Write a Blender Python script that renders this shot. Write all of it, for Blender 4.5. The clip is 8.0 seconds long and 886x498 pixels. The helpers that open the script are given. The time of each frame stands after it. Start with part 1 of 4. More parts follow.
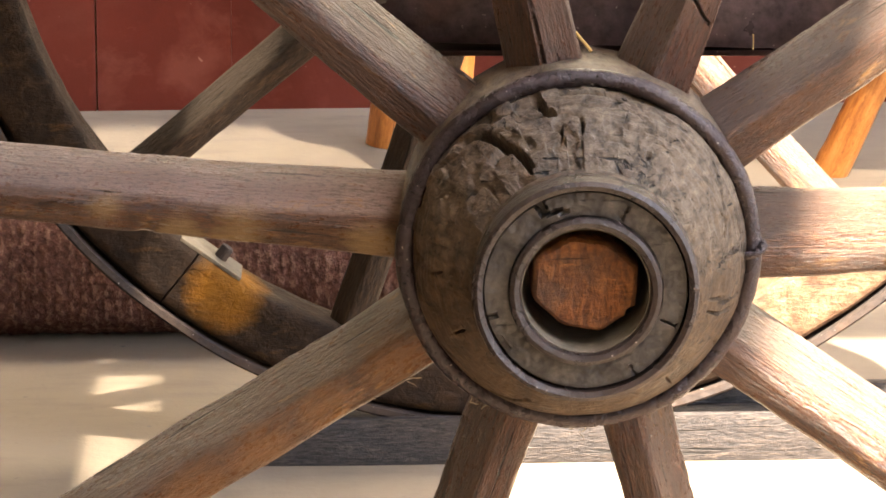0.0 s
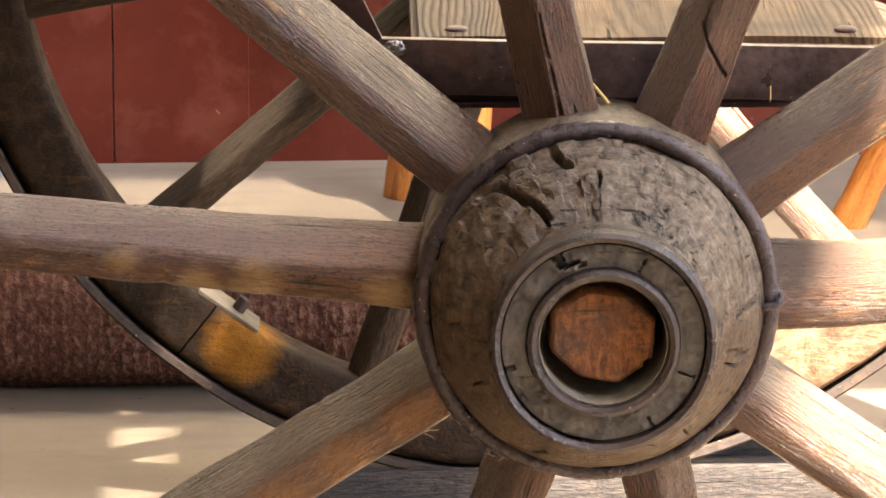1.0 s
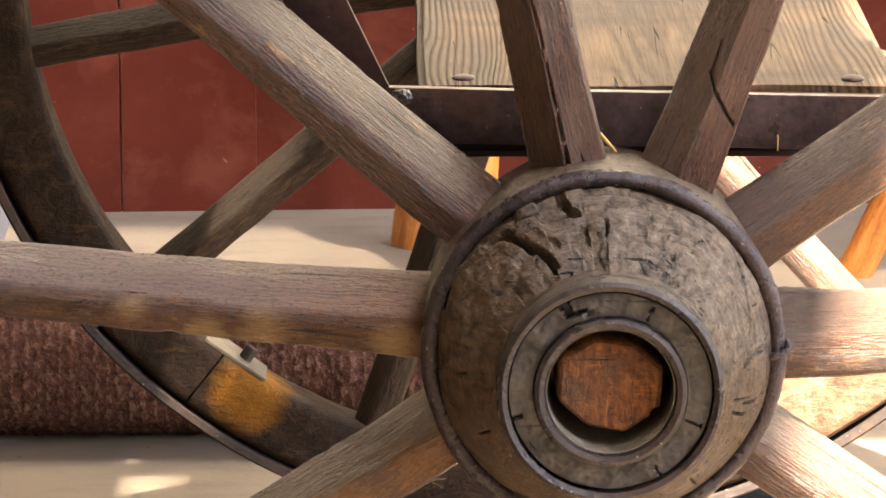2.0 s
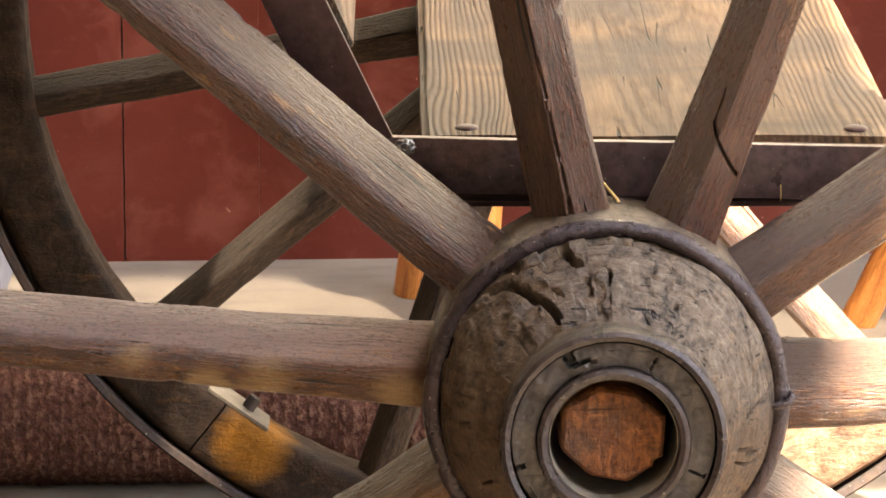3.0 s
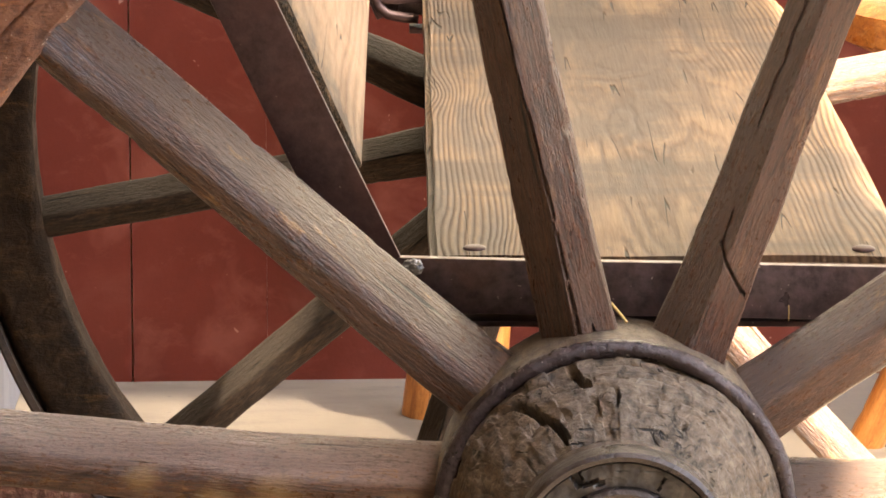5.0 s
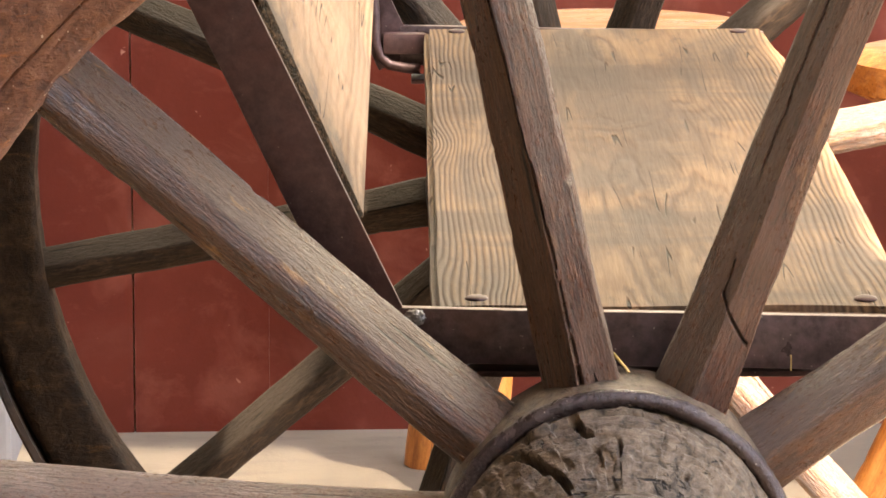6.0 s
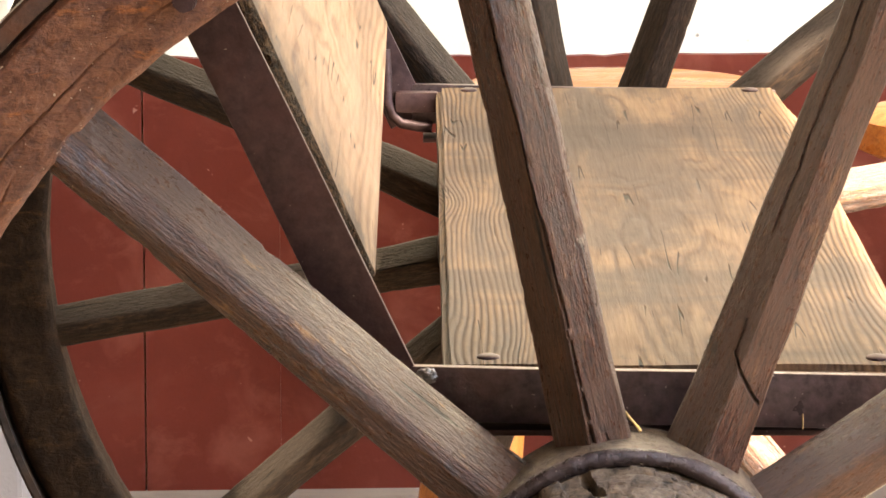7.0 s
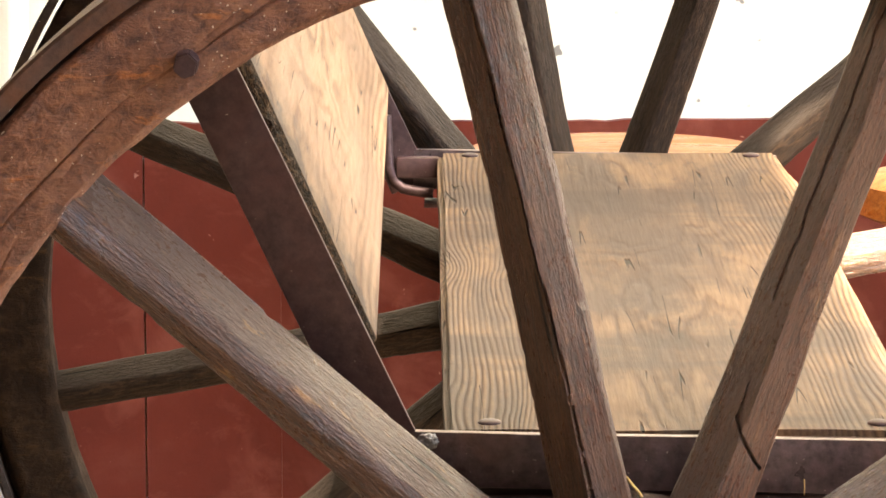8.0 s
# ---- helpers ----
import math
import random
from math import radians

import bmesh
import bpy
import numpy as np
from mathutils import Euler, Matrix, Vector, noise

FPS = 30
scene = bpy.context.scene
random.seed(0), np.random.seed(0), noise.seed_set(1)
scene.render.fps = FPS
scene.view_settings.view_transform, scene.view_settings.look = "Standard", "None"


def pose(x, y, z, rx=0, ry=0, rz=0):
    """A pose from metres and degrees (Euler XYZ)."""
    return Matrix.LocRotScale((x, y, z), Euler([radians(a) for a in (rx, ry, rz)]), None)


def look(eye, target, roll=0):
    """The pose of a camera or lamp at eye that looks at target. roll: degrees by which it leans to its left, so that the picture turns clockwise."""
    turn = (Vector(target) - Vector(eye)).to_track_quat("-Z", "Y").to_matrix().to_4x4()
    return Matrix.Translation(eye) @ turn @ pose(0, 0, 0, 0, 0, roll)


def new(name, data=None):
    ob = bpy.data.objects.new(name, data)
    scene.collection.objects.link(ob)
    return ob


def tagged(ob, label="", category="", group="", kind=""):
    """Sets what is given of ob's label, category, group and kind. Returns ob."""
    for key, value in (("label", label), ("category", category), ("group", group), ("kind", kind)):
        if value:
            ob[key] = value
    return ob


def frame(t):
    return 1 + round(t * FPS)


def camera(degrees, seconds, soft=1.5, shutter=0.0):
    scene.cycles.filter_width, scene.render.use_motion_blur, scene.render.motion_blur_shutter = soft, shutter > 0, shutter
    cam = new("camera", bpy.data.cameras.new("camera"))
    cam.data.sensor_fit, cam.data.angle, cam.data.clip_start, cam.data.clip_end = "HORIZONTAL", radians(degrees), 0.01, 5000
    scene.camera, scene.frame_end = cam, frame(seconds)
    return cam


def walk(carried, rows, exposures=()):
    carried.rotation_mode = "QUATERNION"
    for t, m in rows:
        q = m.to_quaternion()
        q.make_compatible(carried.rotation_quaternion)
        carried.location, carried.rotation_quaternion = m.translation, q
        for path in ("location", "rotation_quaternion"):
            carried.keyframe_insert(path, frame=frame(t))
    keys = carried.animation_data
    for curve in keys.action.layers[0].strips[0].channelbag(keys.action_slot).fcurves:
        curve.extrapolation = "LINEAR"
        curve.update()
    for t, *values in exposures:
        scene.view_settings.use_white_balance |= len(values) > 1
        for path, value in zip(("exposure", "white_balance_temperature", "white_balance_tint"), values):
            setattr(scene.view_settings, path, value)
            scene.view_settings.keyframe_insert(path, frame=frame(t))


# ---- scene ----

# ---------------------------------------------------------------- camera
# A long lens on a tripod: the head tilts slowly upwards and drifts a little to the left.
EYE = (0.0, 0.0, 1.1739)
cam = camera(11.195, 8.0, soft=1.6)
ROWS = [  # seconds, yaw, pitch, roll
    (0.0, -0.9738, -15.5064, 0.190),
    (0.5, -0.8381, -15.1018, 0.115),
    (1.0, -0.7426, -14.8477, 0.089),
    (1.5, -0.6604, -14.6282, 0.075),
    (1.7, -0.6520, -14.4777, 0.080),
    (2.8, -0.6316, -13.6790, 0.118),
    (3.0, -0.6065, -13.5999, 0.120),
    (3.5, -0.5375, -13.3815, 0.125),
    (4.0, -0.5182, -12.9730, 0.131),
    (4.5, -0.5127, -12.4855, 0.124),
    (4.7, -0.5093, -12.3173, 0.115),
    (5.8, -0.4769, -11.5383, 0.020),
    (6.0, -0.4736, -11.4387, 0.015),
    (6.5, -0.3340, -11.0875, 0.008),
    (7.0, -0.3208, -10.6963, 0.040),
    (7.5, -0.3252, -10.2966, 0.048),
    (8.0, -0.3045, -9.8694, 0.035),
]
EXPOSURES = [(0.0, 4.22, 7300, 11), (8.0, 4.22, 7400, 11)]
walk(cam, [(t, pose(*EYE, 90 + pitch, 0, yaw) @ pose(0, 0, 0, 0, 0, roll)) for t, yaw, pitch, roll in ROWS], EXPOSURES)

# ---------------------------------------------------------------- light
SUN = Vector((1.0, -1.6, 3.2)).normalized()  # towards the sun
world = bpy.data.worlds.new("sky")
scene.world = world
world.use_nodes = True
wn = world.node_tree.nodes
sky = wn.new("ShaderNodeTexSky")
sky.sky_type = "NISHITA"
sky.sun_disc = False
sky.sun_elevation = math.asin(SUN.z)
sky.sun_rotation = math.atan2(SUN.x, SUN.y)
sky.dust_density = 2.0
world.node_tree.links.new(sky.outputs[0], wn["Background"].inputs[0])
wn["Background"].inputs[1].default_value = 0.15

sun_data = bpy.data.lights.new("sun", "SUN")
sun_data.energy = 5.0
sun_data.angle = radians(1.0)
sun_data.color = (1.0, 0.93, 0.81)
sun = new("sun", sun_data)
sun.matrix_world = look((6, -5, 20), Vector((6, -5, 20)) - SUN)


# ---------------------------------------------------------------- node help
def material(name, rough=0.7, metal=0.0, spec=0.3):
    m = bpy.data.materials.new(name)
    m.use_nodes = True
    b = m.node_tree.nodes["Principled BSDF"]
    b.inputs["Roughness"].default_value = rough
    b.inputs["Metallic"].default_value = metal
    b.inputs["Specular IOR Level"].default_value = spec
    return m, m.node_tree, b


def node(nt, kind, **inputs):
    n = nt.nodes.new(kind)
    for key, value in inputs.items():
        name = key.replace("_", " ")
        if isinstance(value, bpy.types.NodeSocket):
            nt.links.new(value, n.inputs[name])
        else:
            n.inputs[name].default_value = value
    return n


def coords(nt, scale, spin=(0, 0, 0), vary=True):
    """Object coordinates, shifted by the object's own random number and scaled."""
    tc = nt.nodes.new("ShaderNodeTexCoord")
    out = tc.outputs["Object"]
    if vary:
        info = nt.nodes.new("ShaderNodeObjectInfo")
        mul = nt.nodes.new("ShaderNodeMath")
        mul.operation = "MULTIPLY"
        mul.inputs[1].default_value = 7.3
        nt.links.new(info.outputs["Random"], mul.inputs[0])
        add = nt.nodes.new("ShaderNodeVectorMath")
        add.operation = "ADD"
        nt.links.new(out, add.inputs[0])
        nt.links.new(mul.outputs[0], add.inputs[1])
        out = add.outputs[0]
    mp = node(nt, "ShaderNodeMapping", Vector=out)
    mp.inputs["Scale"].default_value = scale
    mp.inputs["Rotation"].default_value = [radians(a) for a in spin]
    return mp.outputs[0]


def noise_tex(nt, vec, scale, detail=6.0, rough=0.6, distort=0.0):
    return node(nt, "ShaderNodeTexNoise", Vector=vec, Scale=scale, Detail=detail, Roughness=rough, Distortion=distort).outputs["Fac"]


def ramp(nt, fac, stops):
    r = nt.nodes.new("ShaderNodeValToRGB")
    nt.links.new(fac, r.inputs[0])
    e = r.color_ramp.elements
    while len(e) < len(stops):
        e.new(0.5)
    for el, (p, c) in zip(e, stops):
        el.position = p
        el.color = (*c, 1) if not isinstance(c, float) else (c, c, c, 1)
    return r.outputs[0]


def mix(nt, fac, a, b, mode="MIX"):
    m = nt.nodes.new("ShaderNodeMix")
    m.data_type = "RGBA"
    m.blend_type = mode
    for sock, value in ((m.inputs[0], fac), (m.inputs[6], a), (m.inputs[7], b)):
        if isinstance(value, bpy.types.NodeSocket):
            nt.links.new(value, sock)
        elif isinstance(value, (int, float)):
            sock.default_value = value
        else:
            sock.default_value = (*value, 1)
    return m.outputs[2]


def calc(nt, op, a, b=0.0):
    m = nt.nodes.new("ShaderNodeMath")
    m.operation = op
    for sock, value in zip(m.inputs, (a, b)):
        if isinstance(value, bpy.types.NodeSocket):
            nt.links.new(value, sock)
        else:
            sock.default_value = value
    return m.outputs[0]


def bump(nt, bsdf, height, strength=0.4, distance=0.002, under=None):
    b = node(nt, "ShaderNodeBump", Height=height, Strength=strength, Distance=distance)
    if under is not None:
        nt.links.new(under, b.inputs["Normal"])
    nt.links.new(b.outputs[0], bsdf.inputs["Normal"])
    return b.outputs[0]


def weathered_wood(name, dark, mid, light, grey, grain=(34, 200, 200), rough=0.62, relief=0.6, grey_amount=0.5, spin=(0, 0, 0), spec=0.35, stain=(6, 16, 16), worn_colour=None, flecks=False, bare=(), bare_colours=((0.060, 0.022, 0.003), (0.27, 0.112, 0.013)), bare_rough=0.35, checks=1.0, glint=0.0, lumps=0.0, grit_amount=1.0, bleach_and_light=None, dust_and_light=None, crazed=False):
    """Old timber, the grain running along the object's x: fine fibres, larger stains, grey dusting, painted top light
    and dark checks.
    """
    m, nt, b = material(name, rough, 0, spec)
    fine_v = coords(nt, grain, spin)
    fine = noise_tex(nt, fine_v, 2.2, 8, 0.68, 0.4)
    broad_v = coords(nt, stain, spin)
    broad = noise_tex(nt, broad_v, 1.6, 5, 0.6, 0.6)
    col = ramp(nt, fine, [(0.33, dark), (0.50, mid), (0.69, light)])
    col = mix(nt, ramp(nt, broad, [(0.46, 0.0), (0.72, grey_amount)]), col, grey)
    if bleach_and_light:
        # weather bleaching and painted top light grey the upper side down to an uneven line
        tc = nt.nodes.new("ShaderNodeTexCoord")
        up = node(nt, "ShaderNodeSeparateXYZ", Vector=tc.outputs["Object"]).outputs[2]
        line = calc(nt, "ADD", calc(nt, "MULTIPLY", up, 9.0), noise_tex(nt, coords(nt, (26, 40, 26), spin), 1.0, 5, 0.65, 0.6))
        col = mix(nt, ramp(nt, line, [(0.42, 0.0), (0.86, 1.0)]), col, ramp(nt, fine, [(0.33, bleach_and_light[0]), (0.50, bleach_and_light[1]), (0.69, bleach_and_light[2])]))
    if dust_and_light:
        # dry grey dusting, bleaching and painted sky light on upward faces, wearing off unevenly
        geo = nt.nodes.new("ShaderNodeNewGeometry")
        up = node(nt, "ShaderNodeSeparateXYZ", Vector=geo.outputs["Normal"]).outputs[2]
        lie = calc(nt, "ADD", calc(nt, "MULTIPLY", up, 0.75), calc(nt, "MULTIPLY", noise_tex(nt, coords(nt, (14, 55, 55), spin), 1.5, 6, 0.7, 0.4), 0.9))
        col = mix(nt, ramp(nt, lie, [(0.50, 0.0), (0.86, 0.85)]), col, mix(nt, fine, [c * 0.62 for c in dust_and_light], [c * 1.38 for c in dust_and_light]))
    if flecks:
        fl = noise_tex(nt, coords(nt, (1, 1, 1), spin), 420, 1, 0.4)
        col = mix(nt, ramp(nt, fl, [(0.735, 0.0), (0.76, 0.9)]), col, (0.5, 0.4, 0.3))
    spots = noise_tex(nt, coords(nt, (34, 90, 90), spin), 2.0, 5, 0.65)
    col = mix(nt, ramp(nt, spots, [(0.62, 0.0), (0.74, 0.7 * grit_amount)]), col, dark)
    worn = noise_tex(nt, coords(nt, (16, 60, 60), spin), 1.5, 6, 0.7, 0.3)
    col = mix(nt, ramp(nt, worn, [(0.59, 0.0), (0.68, 0.75 * grit_amount)]), col, worn_colour or [min(1, c * 1.35) for c in light])
    check = noise_tex(nt, coords(nt, (7, 230, 230), spin), 1.3, 3, 0.5, 0.3)
    grit = noise_tex(nt, coords(nt, (200, 420, 420), spin), 1.0, 4, 0.7)
    col = mix(nt, ramp(nt, grit, [(0.32, 0.55 * grit_amount), (0.48, 0.0)]), col, dark)
    col = mix(nt, ramp(nt, grit, [(0.58, 0.0), (0.74, 0.4 * grit_amount)]), col, light)
    for x, y, z, size in bare:
        # a spot where the dark coat has worn off and ochre wood shows
        tc = nt.nodes.new("ShaderNodeTexCoord")
        far = nt.nodes.new("ShaderNodeVectorMath")
        far.operation = "DISTANCE"
        nt.links.new(tc.outputs["Object"], far.inputs[0])
        far.inputs[1].default_value = (x, y, z)
        edge = calc(nt, "ADD", calc(nt, "DIVIDE", far.outputs["Value"], size), calc(nt, "ADD", calc(nt, "MULTIPLY", worn, 1.5 * bare_rough), calc(nt, "MULTIPLY", fine, 0.7 * bare_rough)))
        col = mix(nt, ramp(nt, calc(nt, "MULTIPLY", edge, 0.5), [(0.23 + 0.44 * bare_rough, 0.85), (0.36 + 0.49 * bare_rough, 0.0)]), col, mix(nt, fine, *bare_colours))
    slit = ramp(nt, check, [(0.29, checks), (0.34, 0.0)])
    if crazed:
        # hair cracks that wander over old dry wood, thick in some places and absent in others
        net = calc(nt, "ABSOLUTE", calc(nt, "SUBTRACT", noise_tex(nt, coords(nt, (62, 40, 62), spin), 1.0, 2.5, 0.55, 1.2), 0.5))
        place = noise_tex(nt, coords(nt, (30, 30, 30), spin), 1.0, 2, 0.5)
        hair = calc(nt, "MULTIPLY", ramp(nt, net, [(0.004, 1.0), (0.015, 0.0)]), ramp(nt, place, [(0.56, 0.0), (0.63, 1.0)]))
        slit = calc(nt, "MAXIMUM", slit, hair)
    col = mix(nt, slit, col, [c * 0.35 for c in dark])
    nt.links.new(col, b.inputs["Base Color"])
    dull = ramp(nt, broad, [(0.3, rough - 0.2), (0.7, rough + 0.14)])
    if glint:
        # small rubbed spots shine
        dull = calc(nt, "MAXIMUM", calc(nt, "SUBTRACT", dull, ramp(nt, grit, [(0.54, 0.0), (0.66, glint)])), 0.12)
    nt.links.new(dull, b.inputs["Roughness"])
    h = calc(nt, "SUBTRACT", calc(nt, "ADD", calc(nt, "ADD", fine, calc(nt, "MULTIPLY", grit, 0.35)), calc(nt, "MULTIPLY", worn, 0.7)), slit)
    if lumps:
        # hewing marks and hollows, a finger's breadth and less
        lump = noise_tex(nt, coords(nt, (26, 75, 75), spin), 1.4, 2, 0.45, 0.6)
        h = calc(nt, "ADD", h, calc(nt, "MULTIPLY", lump, lumps))
    bump(nt, b, h, relief, 0.0045)
    return m


def figured_plank(name, dark, mid, light, stain, rough=0.7, across=0, pith=0.15, depth=0.045, spacing=0.0036, warp=0.012, figure=0.5, knots=(), ends=None, stains=1.0):
    """A wide flat-sawn board, its grain along the object's y. Year rings lie close at its two edges and open into wide flames
    over the pith; knots: (across, along, strength); ends: where along y the board has gone grey; short checks follow the grain."""
    m, nt, b = material(name, rough, 0, 0.25)
    tc = nt.nodes.new("ShaderNodeTexCoord")
    v = tc.outputs["Object"]

    def scaled(s):
        q = node(nt, "ShaderNodeMapping", Vector=v)
        q.inputs["Scale"].default_value = s if across == 0 else (s[2], s[1], s[0])
        return q.outputs[0]

    sep = node(nt, "ShaderNodeSeparateXYZ", Vector=v)
    u, w = sep.outputs[across], sep.outputs[1]
    swell = calc(nt, "SUBTRACT", noise_tex(nt, scaled((12, 2.4, 12)), 1.0, 2.0, 0.4, 0.4), 0.5)
    wob = calc(nt, "SUBTRACT", noise_tex(nt, scaled((38, 5.5, 38)), 1.0, 3, 0.5), 0.5)
    off = calc(nt, "SUBTRACT", u, pith)
    r = calc(nt, "SQRT", calc(nt, "ADD", calc(nt, "MULTIPLY", off, off), depth * depth))
    r = calc(nt, "ADD", r, calc(nt, "MULTIPLY", swell, warp * 2.6))
    r = calc(nt, "ADD", r, calc(nt, "MULTIPLY", wob, warp * 0.38))
    for ku, kw, strong in knots:
        du, dw = calc(nt, "MULTIPLY", calc(nt, "SUBTRACT", u, ku), 48.0), calc(nt, "MULTIPLY", calc(nt, "SUBTRACT", w, kw), 17.0)
        d2 = calc(nt, "ADD", calc(nt, "MULTIPLY", du, du), calc(nt, "MULTIPLY", dw, dw))
        r = calc(nt, "ADD", r, calc(nt, "MULTIPLY", calc(nt, "EXPONENT", calc(nt, "MULTIPLY", d2, -1.0)), strong))
    ring = calc(nt, "ADD", calc(nt, "MULTIPLY", calc(nt, "SINE", calc(nt, "MULTIPLY", r, 2 * math.pi / spacing)), 0.5), 0.5)
    ring = calc(nt, "POWER", ring, 1.5)
    fibre = noise_tex(nt, scaled((190, 7, 190)), 2.0, 7, 0.65)
    patchy = noise_tex(nt, scaled((14, 3, 14)), 1.0, 3, 0.55)
    edge = calc(nt, "MINIMUM", calc(nt, "MULTIPLY", calc(nt, "ABSOLUTE", off), 9.0), 1.0)
    strength = calc(nt, "MULTIPLY", calc(nt, "ADD", calc(nt, "MULTIPLY", calc(nt, "POWER", edge, 2.5), 0.88), 0.12), ramp(nt, patchy, [(0.36, figure * 0.3), (0.60, figure)]))
    # over the pith the rings open into a few wide flames
    flame = calc(nt, "ADD", calc(nt, "MULTIPLY", calc(nt, "SINE", calc(nt, "ADD", calc(nt, "MULTIPLY", swell, 58.0), calc(nt, "MULTIPLY", wob, 17.0))), 0.5), 0.5)
    flame = calc(nt, "MULTIPLY", calc(nt, "POWER", flame, 2.2), calc(nt, "MULTIPLY", calc(nt, "SUBTRACT", 1.0, edge), ramp(nt, patchy, [(0.36, figure * 0.25), (0.60, figure * 1.1)])))
    tone = calc(nt, "ADD", calc(nt, "ADD", calc(nt, "MULTIPLY", ring, strength), flame), calc(nt, "MULTIPLY", fibre, 0.58))
    col = ramp(nt, tone, [(0.22, light), (0.5, mid), (0.86, dark)])
    blot = noise_tex(nt, scaled((12, 2.6, 12)), 1.0, 5, 0.62, 0.5)
    col = mix(nt, ramp(nt, blot, [(0.45, 0.0), (0.60, 0.7 * stains)]), col, stain)
    # soft dark streaks across the board, painting a shadow band as well
    band = noise_tex(nt, scaled((2.6, 9.5, 2.6)), 1.0, 4, 0.55, 0.4)
    col = mix(nt, ramp(nt, band, [(0.52, 0.0), (0.66, 0.6 * stains)]), col, [c * 0.8 for c in stain])
    grime = noise_tex(nt, scaled((75, 15, 75)), 1.0, 5, 0.7)
    col = mix(nt, ramp(nt, grime, [(0.56, 0.0), (0.72, 0.5 * stains)]), col, [c * 0.6 for c in stain])
    if ends is not None:
        g = calc(nt, "ADD", calc(nt, "MULTIPLY", calc(nt, "SUBTRACT", w, ends), 2.6), calc(nt, "MULTIPLY", noise_tex(nt, scaled((38, 9, 38)), 1.0, 5, 0.65), 1.5))
        col = mix(nt, ramp(nt, g, [(0.78, 0.85), (1.12, 0.0)]), col, stain)
    cr = calc(nt, "ABSOLUTE", calc(nt, "SUBTRACT", noise_tex(nt, scaled((75, 2.2, 75)), 1.0, 1.0, 0.5, 0.0), 0.5))
    where = noise_tex(nt, scaled((60, 9, 60)), 1.0, 1, 0.5)
    slit = calc(nt, "MULTIPLY", ramp(nt, cr, [(0.004, 1.0), (0.011, 0.0)]), ramp(nt, where, [(0.55, 0.0), (0.60, 1.0)]))
    col = mix(nt, slit, col, [c * 0.25 for c in dark])
    nt.links.new(col, b.inputs["Base Color"])
    proud = calc(nt, "MULTIPLY", calc(nt, "ADD", calc(nt, "MULTIPLY", ring, strength), flame), -0.9)
    h = calc(nt, "SUBTRACT", calc(nt, "ADD", calc(nt, "ADD", proud, calc(nt, "MULTIPLY", swell, 1.2)), calc(nt, "MULTIPLY", fibre, 0.5)), calc(nt, "MULTIPLY", slit, 1.6))
    bump(nt, b, h, 0.6, 0.0026)
    return m


def old_iron(name, dark, light, rust, rough=0.45, rust_amount=0.4, metal=0.55, relief=0.4, spec=0.5, pits=140):
    m, nt, b = material(name, rough, metal, spec)
    v = coords(nt, (1, 1, 1))
    fine = noise_tex(nt, v, pits, 6, 0.65)
    broad = noise_tex(nt, v, 22, 5, 0.6, 0.5)
    col = ramp(nt, fine, [(0.3, dark), (0.72, light)])
    col = mix(nt, ramp(nt, broad, [(0.45, 0.0), (0.7, rust_amount)]), col, rust)
    speck = noise_tex(nt, v, 300, 2, 0.5)
    col = mix(nt, ramp(nt, speck, [(0.73, 0.0), (0.77, 0.8)]), col, (0.42, 0.38, 0.34))
    nt.links.new(col, b.inputs["Base Color"])
    nt.links.new(ramp(nt, broad, [(0.3, rough - 0.1), (0.7, rough + 0.2)]), b.inputs["Roughness"])
    bump(nt, b, calc(nt, "ADD", fine, broad), relief, 0.0012)
    return m


# ---------------------------------------------------------------- materials
spoke_wood = dict(dark=(0.014, 0.006, 0.0035), mid=(0.074, 0.031, 0.0158), light=(0.185, 0.086, 0.041), grey=(0.086, 0.048, 0.034), grain=(30, 300, 300), rough=0.38, spec=0.55, worn_colour=(0.31, 0.165, 0.060), grey_amount=0.5, relief=0.75, lumps=0.55, glint=0.25)
SPOKE = weathered_wood("weathered_spoke_wood", dust_and_light=(0.074, 0.046, 0.035), **spoke_wood)
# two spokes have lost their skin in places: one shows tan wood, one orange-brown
# the tan one's upper faces are painted paler still, for the light there
SPOKE_TAN = weathered_wood("weathered_spoke_wood_bare_tan", bare_rough=1.0, dust_and_light=(0.250, 0.178, 0.152), bare=[(0.182, -0.018, 0.0068, 0.022), (0.105, -0.014, 0.0160, 0.034), (0.140, -0.014, 0.0165, 0.026), (0.030, -0.014, 0.0150, 0.032)],
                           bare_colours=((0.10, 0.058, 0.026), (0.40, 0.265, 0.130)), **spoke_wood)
SPOKE_ORANGE = weathered_wood("weathered_spoke_wood_bare_orange", bare_rough=1.0, dust_and_light=(0.125, 0.090, 0.068), bare=[(0.089, -0.016, 0.013, 0.040), (0.179, -0.016, 0.013, 0.044), (0.045, -0.018, 0.008, 0.042), (0.135, -0.016, 0.014, 0.040), (0.24, -0.016, 0.013, 0.040)],
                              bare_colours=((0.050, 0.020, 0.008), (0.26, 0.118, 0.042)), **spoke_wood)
# redder stain, darkened as well for the shade on these spokes
SPOKE_DARK = weathered_wood("red_brown_shaded_spoke_wood", (0.010, 0.004, 0.0026), (0.062, 0.0245, 0.0145), (0.138, 0.058, 0.030), (0.105, 0.064, 0.040), grain=(26, 300, 300), rough=0.40, spec=0.45, worn_colour=(0.18, 0.09, 0.040), grey_amount=0.7, relief=0.8, lumps=0.5, glint=0.25, dust_and_light=(0.092, 0.060, 0.045))
